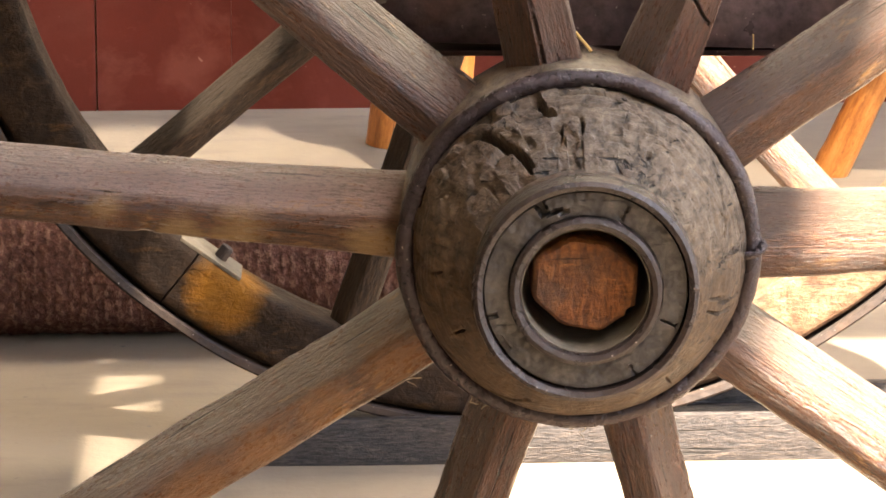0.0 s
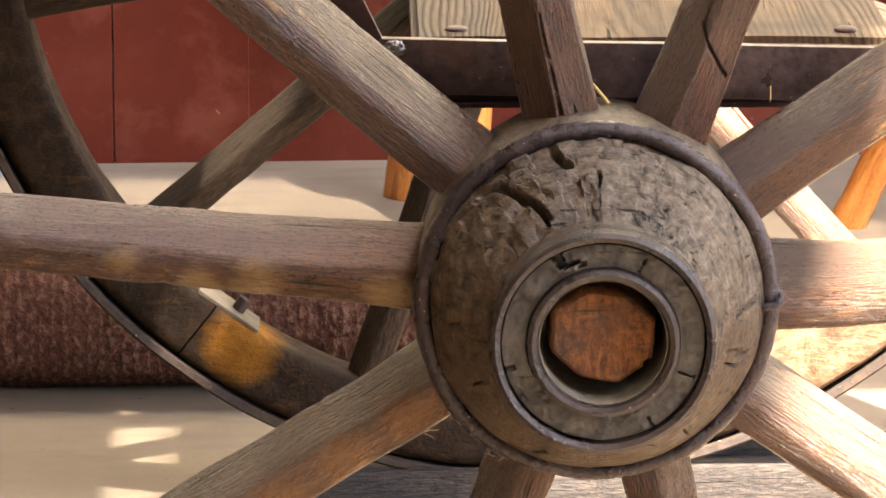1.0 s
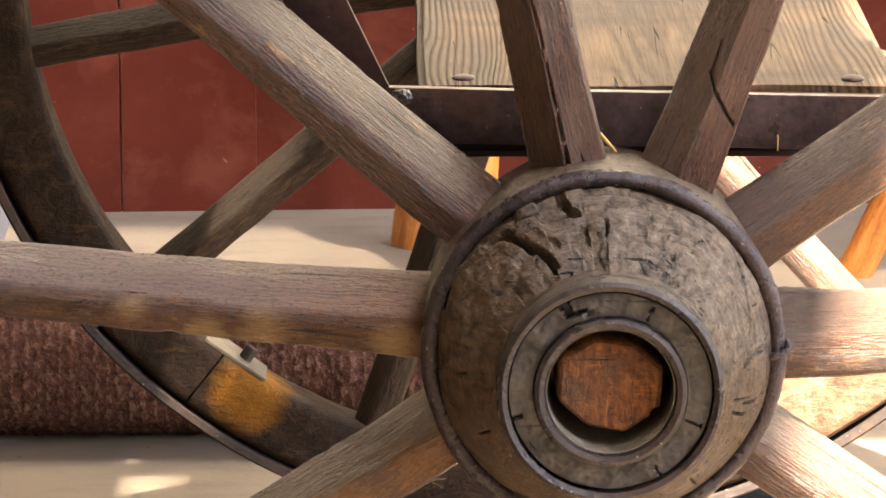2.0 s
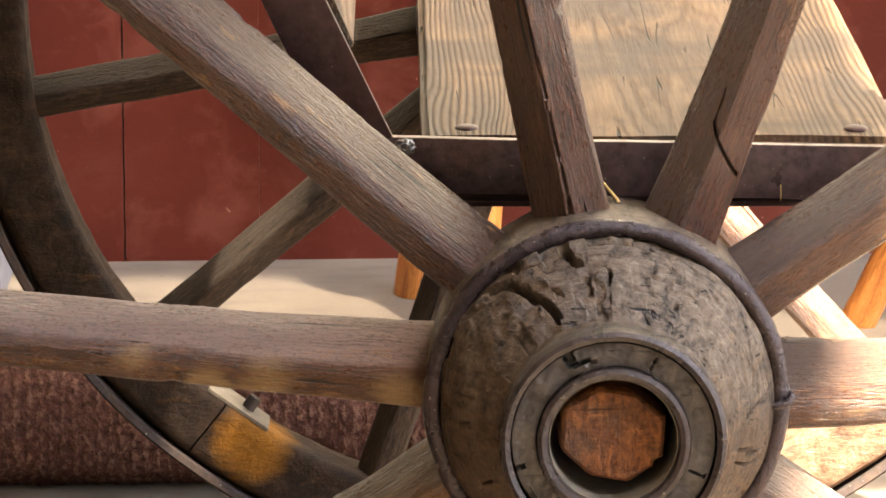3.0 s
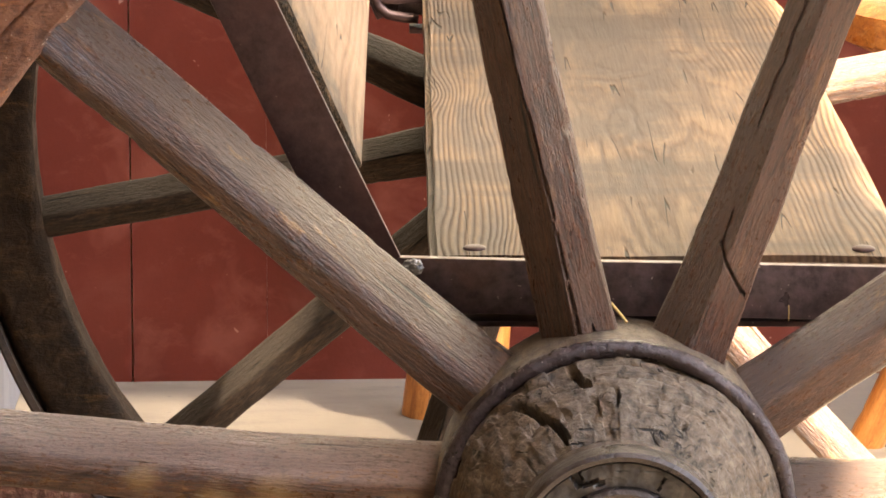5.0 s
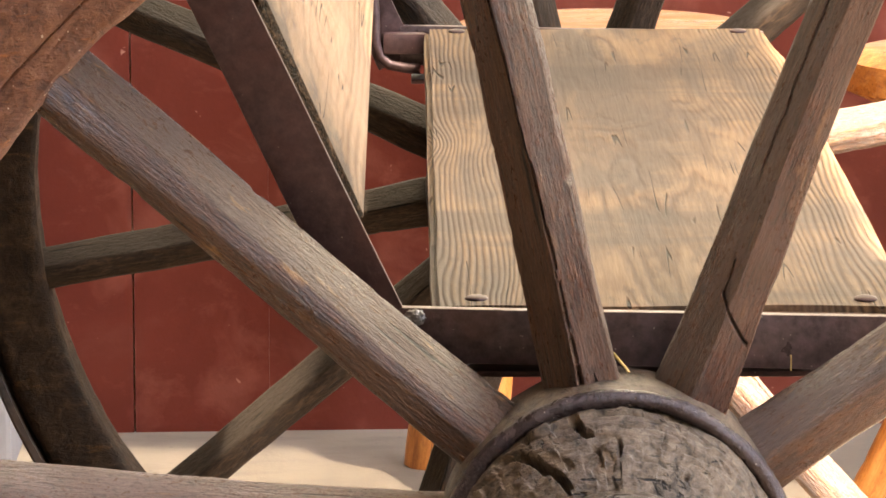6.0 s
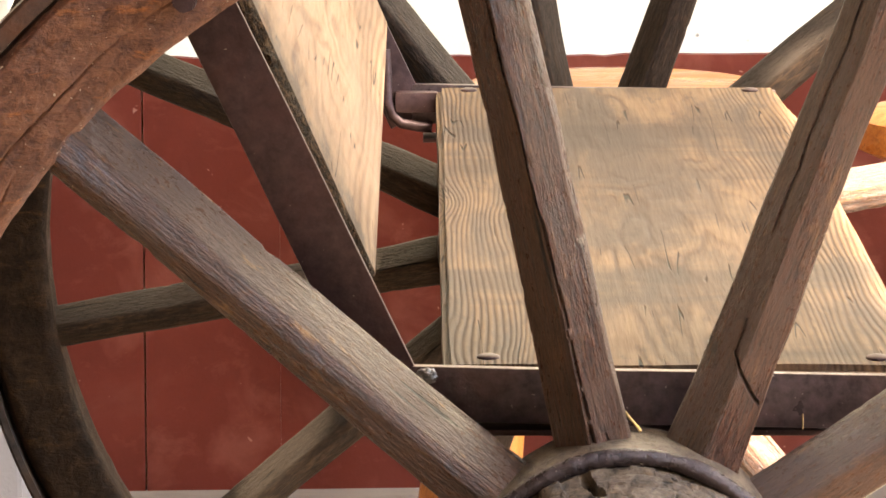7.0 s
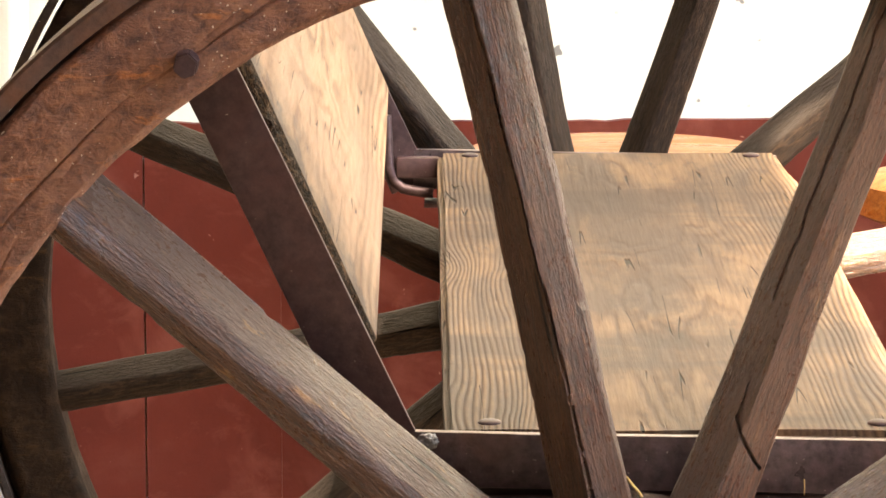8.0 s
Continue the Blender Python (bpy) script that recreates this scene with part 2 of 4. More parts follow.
# far wheel: shade is put into the wood's colour
SPOKE_FAR = weathered_wood("dark_shaded_spoke_wood", (0.006, 0.0034, 0.0022), (0.0185, 0.0105, 0.0066), (0.046, 0.027, 0.0155), (0.026, 0.0182, 0.0138), grey_amount=0.35, rough=0.6, spec=0.12, dust_and_light=(0.042, 0.031, 0.024))
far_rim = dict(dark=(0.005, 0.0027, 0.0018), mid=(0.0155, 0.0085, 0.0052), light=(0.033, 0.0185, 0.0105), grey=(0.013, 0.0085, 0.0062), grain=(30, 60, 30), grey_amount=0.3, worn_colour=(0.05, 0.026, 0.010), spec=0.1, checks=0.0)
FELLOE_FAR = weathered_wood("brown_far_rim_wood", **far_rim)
FELLOE_BARE = weathered_wood("brown_far_rim_wood_worn_ochre", bare=[(-0.236, 0.012, -0.362, 0.058), (-0.436, 0.010, 0.085, 0.045)], **far_rim)
# paler copy of the far rim wood, for the segment in sun
FELLOE_PALE = weathered_wood("sunlit_rim_wood", (0.04, 0.021, 0.012), (0.10, 0.056, 0.033), (0.17, 0.10, 0.062), (0.11, 0.068, 0.043), grain=(34, 60, 34), grey_amount=0.3, spec=0.2)
FELLOE = weathered_wood("red_brown_felloe_wood", (0.050, 0.0205, 0.0125), (0.145, 0.060, 0.035), (0.225, 0.105, 0.056), (0.145, 0.078, 0.056), grain=(45, 60, 45), rough=0.66, grey_amount=0.65, stain=(16, 30, 16), worn_colour=(0.34, 0.125, 0.034), flecks=True, checks=0.0)
# the paler upper tones also carry light falling on the hub's top
HUB = weathered_wood("brown_hub_wood", (0.014, 0.008, 0.0048), (0.052, 0.031, 0.0165), (0.108, 0.067, 0.034), (0.062, 0.034, 0.014), grain=(70, 24, 70), rough=0.55, relief=0.7, grey_amount=0.7, stain=(14, 14, 14), grit_amount=0.7, crazed=True, bleach_and_light=((0.022, 0.0155, 0.011), (0.098, 0.074, 0.053), (0.168, 0.129, 0.093)))
NOSE_WOOD = weathered_wood("dark_nose_wood", (0.012, 0.010, 0.0095), (0.038, 0.0335, 0.031), (0.080, 0.069, 0.061), (0.034, 0.032, 0.032), grain=(50, 50, 50), rough=0.5, relief=0.35, grey_amount=0.5, stain=(20, 20, 20), spec=0.4, grit_amount=0.4)
AXLE = weathered_wood("rusty_axle_end", (0.05, 0.016, 0.006), (0.16, 0.055, 0.016), (0.27, 0.11, 0.032), (0.07, 0.042, 0.03), grain=(110, 40, 45), rough=0.6, grey_amount=0.95, stain=(26, 26, 26), spin=(0, 50, 0), relief=0.9)
SEAT = figured_plank("seat_plank_wood", (0.052, 0.028, 0.015), (0.116, 0.066, 0.035), (0.182, 0.112, 0.062), (0.058, 0.041, 0.031), pith=0.155, figure=0.5, knots=[(0.018, 3.03, 0.012), (0.20, 2.78, 0.010), (0.16, 2.90, -0.010)], stains=1.2)
BACK = figured_plank("backrest_plank_wood", (0.115, 0.062, 0.033), (0.205, 0.122, 0.070), (0.275, 0.173, 0.105), (0.085, 0.062, 0.046), across=2, pith=0.12, depth=0.03, spacing=0.0085, warp=0.014, figure=0.5, ends=2.50, stains=0.35)
END_GRAIN = weathered_wood("torn_end_grain", (0.006, 0.0035, 0.002), (0.024, 0.013, 0.007), (0.12, 0.068, 0.035), (0.015, 0.0095, 0.006), grain=(150, 60, 90), relief=1.0, spec=0.08, rough=0.85)
IRON = old_iron("dark_iron_strap", (0.030, 0.0165, 0.0180), (0.076, 0.046, 0.049), (0.09, 0.04, 0.036), rough=0.45, rust_amount=0.5)
# the strap's iron made paler, for the light the bar catches
BAR_IRON = old_iron("lit_iron_bar", (0.042, 0.030, 0.034), (0.125, 0.094, 0.100), (0.11, 0.058, 0.050), rough=0.36, rust_amount=0.6, metal=0.5, relief=0.5)
WIRE = old_iron("purple_grey_wire", (0.014, 0.0095, 0.0115), (0.046, 0.033, 0.038), (0.05, 0.026, 0.019), rough=0.22, rust_amount=0.4, metal=0.35, relief=1.0, pits=380)
NOSE_IRON = old_iron("worn_nose_iron", (0.014, 0.0108, 0.0115), (0.046, 0.0365, 0.038), (0.055, 0.034, 0.024), rough=0.24, rust_amount=0.5, metal=0.35, relief=0.9, pits=300)
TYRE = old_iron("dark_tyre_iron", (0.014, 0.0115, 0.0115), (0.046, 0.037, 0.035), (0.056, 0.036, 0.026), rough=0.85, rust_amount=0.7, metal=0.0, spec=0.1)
TYRE_NEAR = old_iron("rusty_tyre_iron", (0.035, 0.017, 0.012), (0.085, 0.042, 0.028), (0.12, 0.046, 0.02), rough=0.65, rust_amount=0.7, metal=0.15, relief=0.8)
WELD = old_iron("bright_weld", (0.16, 0.17, 0.18), (0.36, 0.37, 0.38), (0.2, 0.16, 0.14), rough=0.3, rust_amount=0.2, metal=0.85)
LINING = old_iron("pale_lit_bushing_face", (0.07, 0.062, 0.05), (0.19, 0.172, 0.135), (0.10, 0.075, 0.05), rough=0.6, rust_amount=0.4, metal=0.1)
WELD_DULL = old_iron("dull_zinc_plate", (0.046, 0.037, 0.027), (0.095, 0.078, 0.058), (0.08, 0.055, 0.033), rough=0.6, rust_amount=0.5, metal=0.2)
ORANGE = weathered_wood("varnished_orange_log", (0.17, 0.048, 0.010), (0.37, 0.132, 0.030), (0.47, 0.195, 0.056), (0.32, 0.132, 0.036), grain=(7, 60, 60), rough=0.4, relief=0.2, grey_amount=0.3)
ROOF_WOOD = weathered_wood("roof_boards", (0.10, 0.07, 0.045), (0.22, 0.16, 0.105), (0.3, 0.22, 0.15), (0.2, 0.17, 0.14))
BEAM = weathered_wood("skid_beam_wood", (0.010, 0.0088, 0.009), (0.032, 0.027, 0.0265), (0.072, 0.056, 0.048), (0.030, 0.030, 0.034), rough=0.7, spec=0.15)


def concrete(name, a, b_, stain, scale=1.0):
    m, nt, b = material(name, 0.85, 0, 0.2)
    v = coords(nt, (scale, scale, scale), vary=False)
    broad = noise_tex(nt, v, 3.2, 6, 0.6, 0.5)
    fine = noise_tex(nt, v, 120, 4, 0.7)
    streak = noise_tex(nt, coords(nt, (5, 16, 5), vary=False), 2.0, 5, 0.6)
    col = ramp(nt, broad, [(0.3, a), (0.7, b_)])
    col = mix(nt, ramp(nt, streak, [(0.5, 0.0), (0.72, 0.55)]), col, stain)
    col = mix(nt, ramp(nt, fine, [(0.62, 0.0), (0.8, 0.5)]), col, [c * 0.6 for c in stain])
    pit = noise_tex(nt, v, 46, 2, 0.5)
    col = mix(nt, ramp(nt, pit, [(0.71, 0.0), (0.75, 0.8)]), col, (0.09, 0.085, 0.08))
    nt.links.new(col, b.inputs["Base Color"])
    bump(nt, b, calc(nt, "ADD", fine, broad), 0.25, 0.002)
    return m


FLOOR = concrete("pale_concrete", (0.150, 0.120, 0.092), (0.208, 0.168, 0.128), (0.124, 0.100, 0.077))
# the pier's plaster with its shade put into the colour
SHADED_PLASTER = concrete("shaded_grey_plaster", (0.13, 0.125, 0.135), (0.16, 0.15, 0.16), (0.115, 0.11, 0.115))
PLASTER = concrete("cream_white_plaster", (0.70, 0.66, 0.55), (0.77, 0.73, 0.61), (0.67, 0.63, 0.52))


def red_paint():
    m, nt, b = material("red_painted_render", 0.55, 0, 0.15)
    v = coords(nt, (1, 1, 1), vary=False)
    broad = noise_tex(nt, v, 5, 6, 0.6, 0.6)
    fine = noise_tex(nt, v, 60, 5, 0.65)
    col = ramp(nt, broad, [(0.3, (0.085, 0.0145, 0.009)), (0.55, (0.112, 0.0195, 0.0115)), (0.75, (0.142, 0.035, 0.0225))])
    scuff = noise_tex(nt, coords(nt, (1, 1, 1.6), vary=False), 17, 7, 0.72, 0.5)
    col = mix(nt, ramp(nt, scuff, [(0.56, 0.0), (0.70, 0.28)]), col, (0.22, 0.072, 0.048))
    chip = noise_tex(nt, v, 75, 2, 0.5, 0.8)
    col = mix(nt, ramp(nt, chip, [(0.735, 0.0), (0.765, 0.6)]), col, (0.36, 0.2, 0.15))
    haze = noise_tex(nt, v, 11, 4, 0.55, 0.4)
    col = mix(nt, ramp(nt, haze, [(0.52, 0.0), (0.66, 0.35)]), col, (0.24, 0.075, 0.05))
    nt.links.new(col, b.inputs["Base Color"])
    nt.links.new(ramp(nt, broad, [(0.3, 0.4), (0.7, 0.62)]), b.inputs["Roughness"])
    bump(nt, b, calc(nt, "ADD", fine, broad), 0.25, 0.002)
    return m


EARTH = concrete("trodden_earth", (0.075, 0.055, 0.04), (0.11, 0.085, 0.06), (0.06, 0.045, 0.03))
OCHRE = concrete("ochre_render", (0.30, 0.21, 0.13), (0.36, 0.26, 0.165), (0.27, 0.19, 0.12))
RED = red_paint()


def coir():
    m, nt, b = material("brown_coir_weave", 0.95, 0, 0.1)
    v = coords(nt, (1, 1, 1), vary=False)
    fine = noise_tex(nt, v, 130, 5, 0.75)
    broad = noise_tex(nt, v, 12, 4, 0.6)
    col = ramp(nt, fine, [(0.3, (0.036, 0.014, 0.010)), (0.55, (0.115, 0.051, 0.037)), (0.78, (0.27, 0.145, 0.105))])
    # pale fibre ends stand in upright rows along the roll
    loops = node(nt, "ShaderNodeTexWave", Vector=coords(nt, (1, 1, 1), vary=False), Scale=30.0, Distortion=2.5, Detail=2.0, Detail_Scale=3.0).outputs["Fac"]
    cell = calc(nt, "ADD", calc(nt, "MULTIPLY", noise_tex(nt, coords(nt, (170, 120, 120), vary=False), 1.0, 3, 0.6), 0.85), calc(nt, "MULTIPLY", loops, 0.15))
    col = mix(nt, ramp(nt, cell, [(0.53, 0.0), (0.64, 0.5)]), col, (0.30, 0.175, 0.128))
    col = mix(nt, ramp(nt, broad, [(0.45, 0.0), (0.7, 0.7)]), col, (0.07, 0.027, 0.02))
    nt.links.new(col, b.inputs["Base Color"])
    bump(nt, b, calc(nt, "ADD", fine, cell), 0.9, 0.006)
    return m


COIR = coir()


# ---------------------------------------------------------------- mesh help
def part(name, bm, mat, parent=None, label="", m=None, smooth=True, sharp=38):
    """Links a bmesh as one mesh object under a thing or a part."""
    me = bpy.data.meshes.new(name)
    bmesh.ops.recalc_face_normals(bm, faces=bm.faces)
    bm.to_mesh(me)
    bm.free()
    return mesh_part(name, me, mat, parent, label, m, smooth, sharp)


def mesh_part(name, me, mat, parent=None, label="", m=None, smooth=True, sharp=38):
    for one in mat if isinstance(mat, (list, tuple)) else [mat]:
        me.materials.append(one)
    if smooth:
        me.shade_smooth()
        me.set_sharp_from_angle(angle=radians(sharp))
    ob = new(name, me)
    if parent is not None:
        ob.parent = parent
    if m is not None:
        ob.matrix_basis = m
    if label:
        ob["label"] = label
    return ob


def grid_mesh(name, pts, wrap_u=False, wrap_v=False, caps=False):
    """A mesh from a grid of points [u][v]."""
    nu, nv = len(pts), len(pts[0])
    verts = [tuple(q) for row in pts for q in row]
    faces = []
    for i in range(nu if wrap_u else nu - 1):
        for j in range(nv if wrap_v else nv - 1):
            i2, j2 = (i + 1) % nu, (j + 1) % nv
            faces.append((i * nv + j, i2 * nv + j, i2 * nv + j2, i * nv + j2))
    if caps and wrap_v:
        faces.append(tuple(range(nv - 1, -1, -1)))
        faces.append(tuple((nu - 1) * nv + j for j in range(nv)))
    me = bpy.data.meshes.new(name)
    me.from_pydata(verts, [], faces)
    bm = bmesh.new()
    bm.from_mesh(me)
    bmesh.ops.recalc_face_normals(bm, faces=bm.faces)
    bm.to_mesh(me)
    bm.free()
    return me


def revolve(name, profile, seg=96, close=True, wobble=None):
    """Turns (radius, y) pairs about the y axis; wobble(r, y, angle) gives the point's own radius and y."""
    pts = []
    for i in range(seg):
        a = 2 * math.pi * i / seg
        row = []
        for r, y in profile:
            if wobble:
                r, y = wobble(r, y, a)
            row.append((r * math.cos(a), y, r * math.sin(a)))
        pts.append(row)
    return grid_mesh(name, pts, wrap_u=True, wrap_v=close)


def box(x0, x1, y0, y1, z0, z1, bevel=0.0, cuts=0, rough=0.0, seed=0):
    bm = bmesh.new()
    bmesh.ops.create_cube(bm, size=1)
    for v in bm.verts:
        v.co = ((x0 + x1) / 2 + v.co.x * (x1 - x0), (y0 + y1) / 2 + v.co.y * (y1 - y0), (z0 + z1) / 2 + v.co.z * (z1 - z0))
    if cuts:
        longest = max((x1 - x0, 0), (y1 - y0, 1), (z1 - z0, 2))[1]
        edges = [e for e in bm.edges if abs((e.verts[0].co - e.verts[1].co)[longest]) > 1e-6]
        bmesh.ops.subdivide_edges(bm, edges=edges, cuts=cuts, use_grid_fill=True)
    if bevel:
        bmesh.ops.bevel(bm, geom=[e for e in bm.edges if len(e.link_faces) == 2 and e.calc_face_angle() > 0.5], offset=bevel, segments=2, affect="EDGES", profile=0.6)
    if rough:
        for v in bm.verts:
            v.co += noise.noise_vector(v.co * 9 + Vector((seed, 0, 0))) * rough
    return bm


def tube_curve(name, points, radius, mat, parent=None, label="", sides=10, wob=0.0, closed=False):
    """A rod along points, as a mesh."""
    P = [Vector(p) for p in points]
    n = len(P)
    rows = []
    up = Vector((0, 1, 0.01)).normalized()
    for i, p in enumerate(P):
        a, b = (P[(i - 1) % n], P[(i + 1) % n]) if closed else (P[max(i - 1, 0)], P[min(i + 1, n - 1)])
        d = (b - a).normalized()
        s = d.cross(up)
        if s.length < 1e-3:
            s = d.cross(Vector((1, 0, 0)))
        s.normalize()
        w = s.cross(d)
        r = radius * (1 + wob * noise.noise(p * 60) + wob * 0.7 * noise.noise(p * 260))
        rows.append([p + (s * math.cos(q) + w * math.sin(q)) * r for q in (2 * math.pi * k / sides for k in range(sides))])
    return mesh_part(name, grid_mesh(name, rows, wrap_u=closed, wrap_v=True, caps=not closed), mat, parent, label)


# ---------------------------------------------------------------- setting
WALL_Y = 4.823
WALL_TURN = 2.6  # degrees by which the wall stands askew to the bench


def setting():
    # earth out of view, kept dark so little light bounces up from it
    ground = box(-60, 60, -60, 60, -0.3, -0.03)
    tagged(part("ground", ground, EARTH, smooth=False), "dark trodden earth, unseen, added to cut bounced light", "ground", kind="structure")
    slab = box(-2.3, 0.95, 1.2, 4.9, -0.2, 0.0)
    tagged(part("pavement", slab, FLOOR, smooth=False), "pale worn concrete paving under the added roof, partly in sun", "floor", kind="structure")
    turn = pose(0.05, WALL_Y, 0, 0, 0, WALL_TURN)
    wall = part("wall_north", box(-6, 6, 0.006, 0.25, 0.0, 3.2), PLASTER, m=turn, smooth=False)
    tagged(wall, "bright white plastered wall above a red painted base", "wall", kind="structure")
    # the red base is laid in slabs with narrow upright joints
    xs = [-5.6, -4.4, -3.2, -2.0, -0.85, -0.347, -0.2, 0.62, 1.5, 2.6, 3.8, 5.0, 6.0]
    top = 0.476
    for i, (a, b) in enumerate(zip(xs, xs[1:])):
        bm = box(a + (0.0008 if i == 5 else 0.0001), b - (0.0008 if i == 4 else 0.0001), -0.012, 0.0, 0.0, top, 0.0, 0)
        bmesh.ops.subdivide_edges(bm, edges=[e for e in bm.edges if abs(e.verts[0].co.x - e.verts[1].co.x) > 0.05], cuts=int((b - a) / 0.02), use_grid_fill=True)
        for v in bm.verts:
            if v.co.z > 0.4:
                v.co.z += 0.0022 * noise.noise(Vector((v.co.x * 30, i, 0))) + 0.002 * noise.noise(Vector((v.co.x * 7, i, 4)))
        part("base_slab", bm, RED, wall, "dark red painted slab with scuffs and chips", smooth=False)
    pier = part("wall_west", box(-1.4, -0.415, 4.6, 4.78, 0.476, 3.2, 0.006), PLASTER, smooth=False)
    tagged(pier, "white plastered wall pier, its lower part coloured grey for shade", "wall", kind="structure")
    # lower pier: its shade is painted as a grey facing
    part("plinth", box(-1.4, -0.413, 4.597, 4.78, 0.0, 0.474, 0.006), SHADED_PLASTER, pier, "lower part of the pier, coloured grey for its shade", smooth=False)
    # three unseen walls, added to hold back light from front and sides
    back = part("wall_south", box(-9, 4, -2.8, -2.5, 0.0, 5.0), OCHRE, smooth=False)
    tagged(back, "unseen plain ochre wall added to cut light on the front faces", "wall", kind="structure")
    east = part("wall_outer_east", box(1.7, 2.0, -2.5, 1.25, 0.0, 3.4), OCHRE, smooth=False)
    tagged(east, "unseen plain ochre wall added to cut low sky light on the sunny side", "wall", kind="structure")
    side = part("wall_outer_west", box(-2.3, -2.0, -2.5, 4.6, 0.0, 3.2), OCHRE, smooth=False)
    tagged(side, "unseen plain ochre wall added to cut light at the shaded end", "wall", kind="structure")


setting()


def shade_roof():
    """A low unseen roof added to shade the bench; the sun comes in past its two open edges and, thinned, through two
    slatted openings.
    """
    z = 2.4
    ex, ey = 0.841, 2.71
    # x from, x to, y from, y to, width of a slat, gap between two
    slatted = [(0.512, 0.576, 2.20, 2.66, 0.0104, 0.0040), (0.05, 1.32, 2.82, 3.52, 0.0200, 0.0038)]
    xs = sorted({-6.0, ex, 6.0, *[h[0] for h in slatted], *[h[1] for h in slatted]})
    ys = sorted({-0.8, ey, 4.38, *[h[2] for h in slatted], *[h[3] for h in slatted]})
    bm = bmesh.new()

    def slab(x0, x1, y0, y1):
        cell = box(x0, x1, y0, y1, z, z + 0.03)
        me = bpy.data.meshes.new("cell")
        cell.to_mesh(me)
        cell.free()
        bm.from_mesh(me)
        bpy.data.meshes.remove(me)

    for x0, x1 in zip(xs, xs[1:]):
        for y0, y1 in zip(ys, ys[1:]):
            cx, cy = (x0 + x1) / 2, (y0 + y1) / 2
            if any(h[0] < cx < h[1] and h[2] < cy < h[3] for h in slatted) or (cx > ex and cy < ey):
                continue
            slab(x0, x1, y0, y1)
    verts, faces = [], []
    for x0, x1, y0, y1, wide, gap in slatted:
        x = x0 + gap
        while x < x1:
            n = len(verts)
            e = min(x + wide, x1)
            verts += [(q, r, p) for q, p in ((x, z), (e, z), (e, z + 0.004), (x, z + 0.004)) for r in (y0, y1)]
            faces += [tuple(n + k for k in f) for f in ((0, 2, 3, 1), (2, 4, 5, 3), (4, 6, 7, 5), (6, 0, 1, 7), (0, 6, 4, 2), (1, 3, 5, 7))]
            x += wide + gap
    me = bpy.data.meshes.new("slats")
    me.from_pydata(verts, [], faces)
    bm.from_mesh(me)
    bpy.data.meshes.remove(me)
    tagged(part("ceiling", bm, ROOF_WOOD, smooth=False), "unseen boarded roof added for shade, slatted to let some sun through", "roof", kind="structure")


shade_roof()

# ---------------------------------------------------------------- the bench
HUB_Z = 0.5055
R_IN, R_OUT, R_TYRE, RIM_DEPTH = 0.4065, 0.4665, 0.4775, 0.062
SKID = HUB_Z - R_TYRE


def spoke_mesh(name, length, w0, w1, d0, d1, seed, cracks=(), facet=0.0):
    """A spoke along x: broad at the hub, slimmer and rounder at the rim, with worn facets. cracks: (s, z, s, z, width, depth) on its front."""
    n, k = (300, 220) if cracks else (110, 56)
    rows = []
    for i in range(n + 1):
        s = i / n
        w = w0 + (w1 - w0) * min(1, s * 1.5) + 0.003 * max(0, 1 - s * 5)
        d = d0 + (d1 - d0) * s
        bend = 0.003 * noise.noise(Vector((s * 1.4, seed * 3.1, 0))) + 0.0008 * noise.noise(Vector((s * 9, seed * 2.3, 0)))
        row = []
        for j in range(k):
            a = 2 * math.pi * j / k
            c, q = math.cos(a), math.sin(a)
            e = 2 / (2.5 + 0.7 * max(0, 1 - s * 3))
            y = math.copysign(abs(c) ** e, c) * d / 2
            z = math.copysign(abs(q) ** e, q) * w / 2
            flat = noise.noise(Vector((s * 2.2, c * 0.9, q * 0.9)) + Vector((0, seed * 5, 0)))
            fibre = noise.noise(Vector((s * 9, y * 140, z * 140)) + Vector((seed * 9, 0, 0)))
            nick = noise.noise(Vector((s * 26, y * 60, z * 60)) + Vector((0, 0, seed * 7)))
            grow = 1 + 0.022 * fibre + 0.075 * flat - 0.13 * max(0.0, nick - 0.33)
            p = Vector((s * length, y * grow, bend + z * grow))
            if facet:
                # hewn flats: one up and forward, one down and forward, meeting in a ridge
                for tilt, reach in ((50, 0.365), (-26, 0.47)):
                    ny, nz = -math.cos(radians(tilt)), math.copysign(1, facet) * math.sin(radians(tilt))
                    over = p.y * ny + (p.z - bend) * nz - reach * w * (1 + 0.05 * flat)
                    if over > 0:
                        p.y -= ny * over * 0.92
                        p.z -= nz * over * 0.92
            if c < 0.15:
                for s0, z0, s1, z1, width, depth in cracks:
                    dx, dz = (s1 - s0) * length, z1 - z0
                    px, pz = (s - s0) * length, z - z0 + 0.0012 * noise.noise(Vector((s * 22, seed, 0)))
                    t = max(0, min(1, (px * dx + pz * dz) / (dx * dx + dz * dz)))
                    near = math.hypot(px - t * dx, pz - t * dz) + 0.0002 * noise.noise(Vector((s * 190, z * 300, seed)))
                    if near < width:
                        p.y += depth * (1 - near / width) ** 0.6
            row.append(p)
        rows.append(row)
    return grid_mesh(name, rows, wrap_v=True, caps=True)


SPOKE_CRACKS = {
    2: [(0.243, 0.011, 0.172, -0.017, 0.0009, 0.005), (0.30, 0.012, 0.243, 0.010, 0.0008, 0.003), (1.0, 0.0145, 0.45, 0.015, 0.0007, 0.002)],
    3: [(0.0, -0.001, 0.30, 0.0005, 0.0007, 0.0045), (0.30, 0.0005, 0.75, 0.005, 0.0008, 0.005), (0.75, 0.005, 1.0, 0.007, 0.0008, 0.005), (0.0, -0.011, 0.07, -0.010, 0.0007, 0.003)],
}


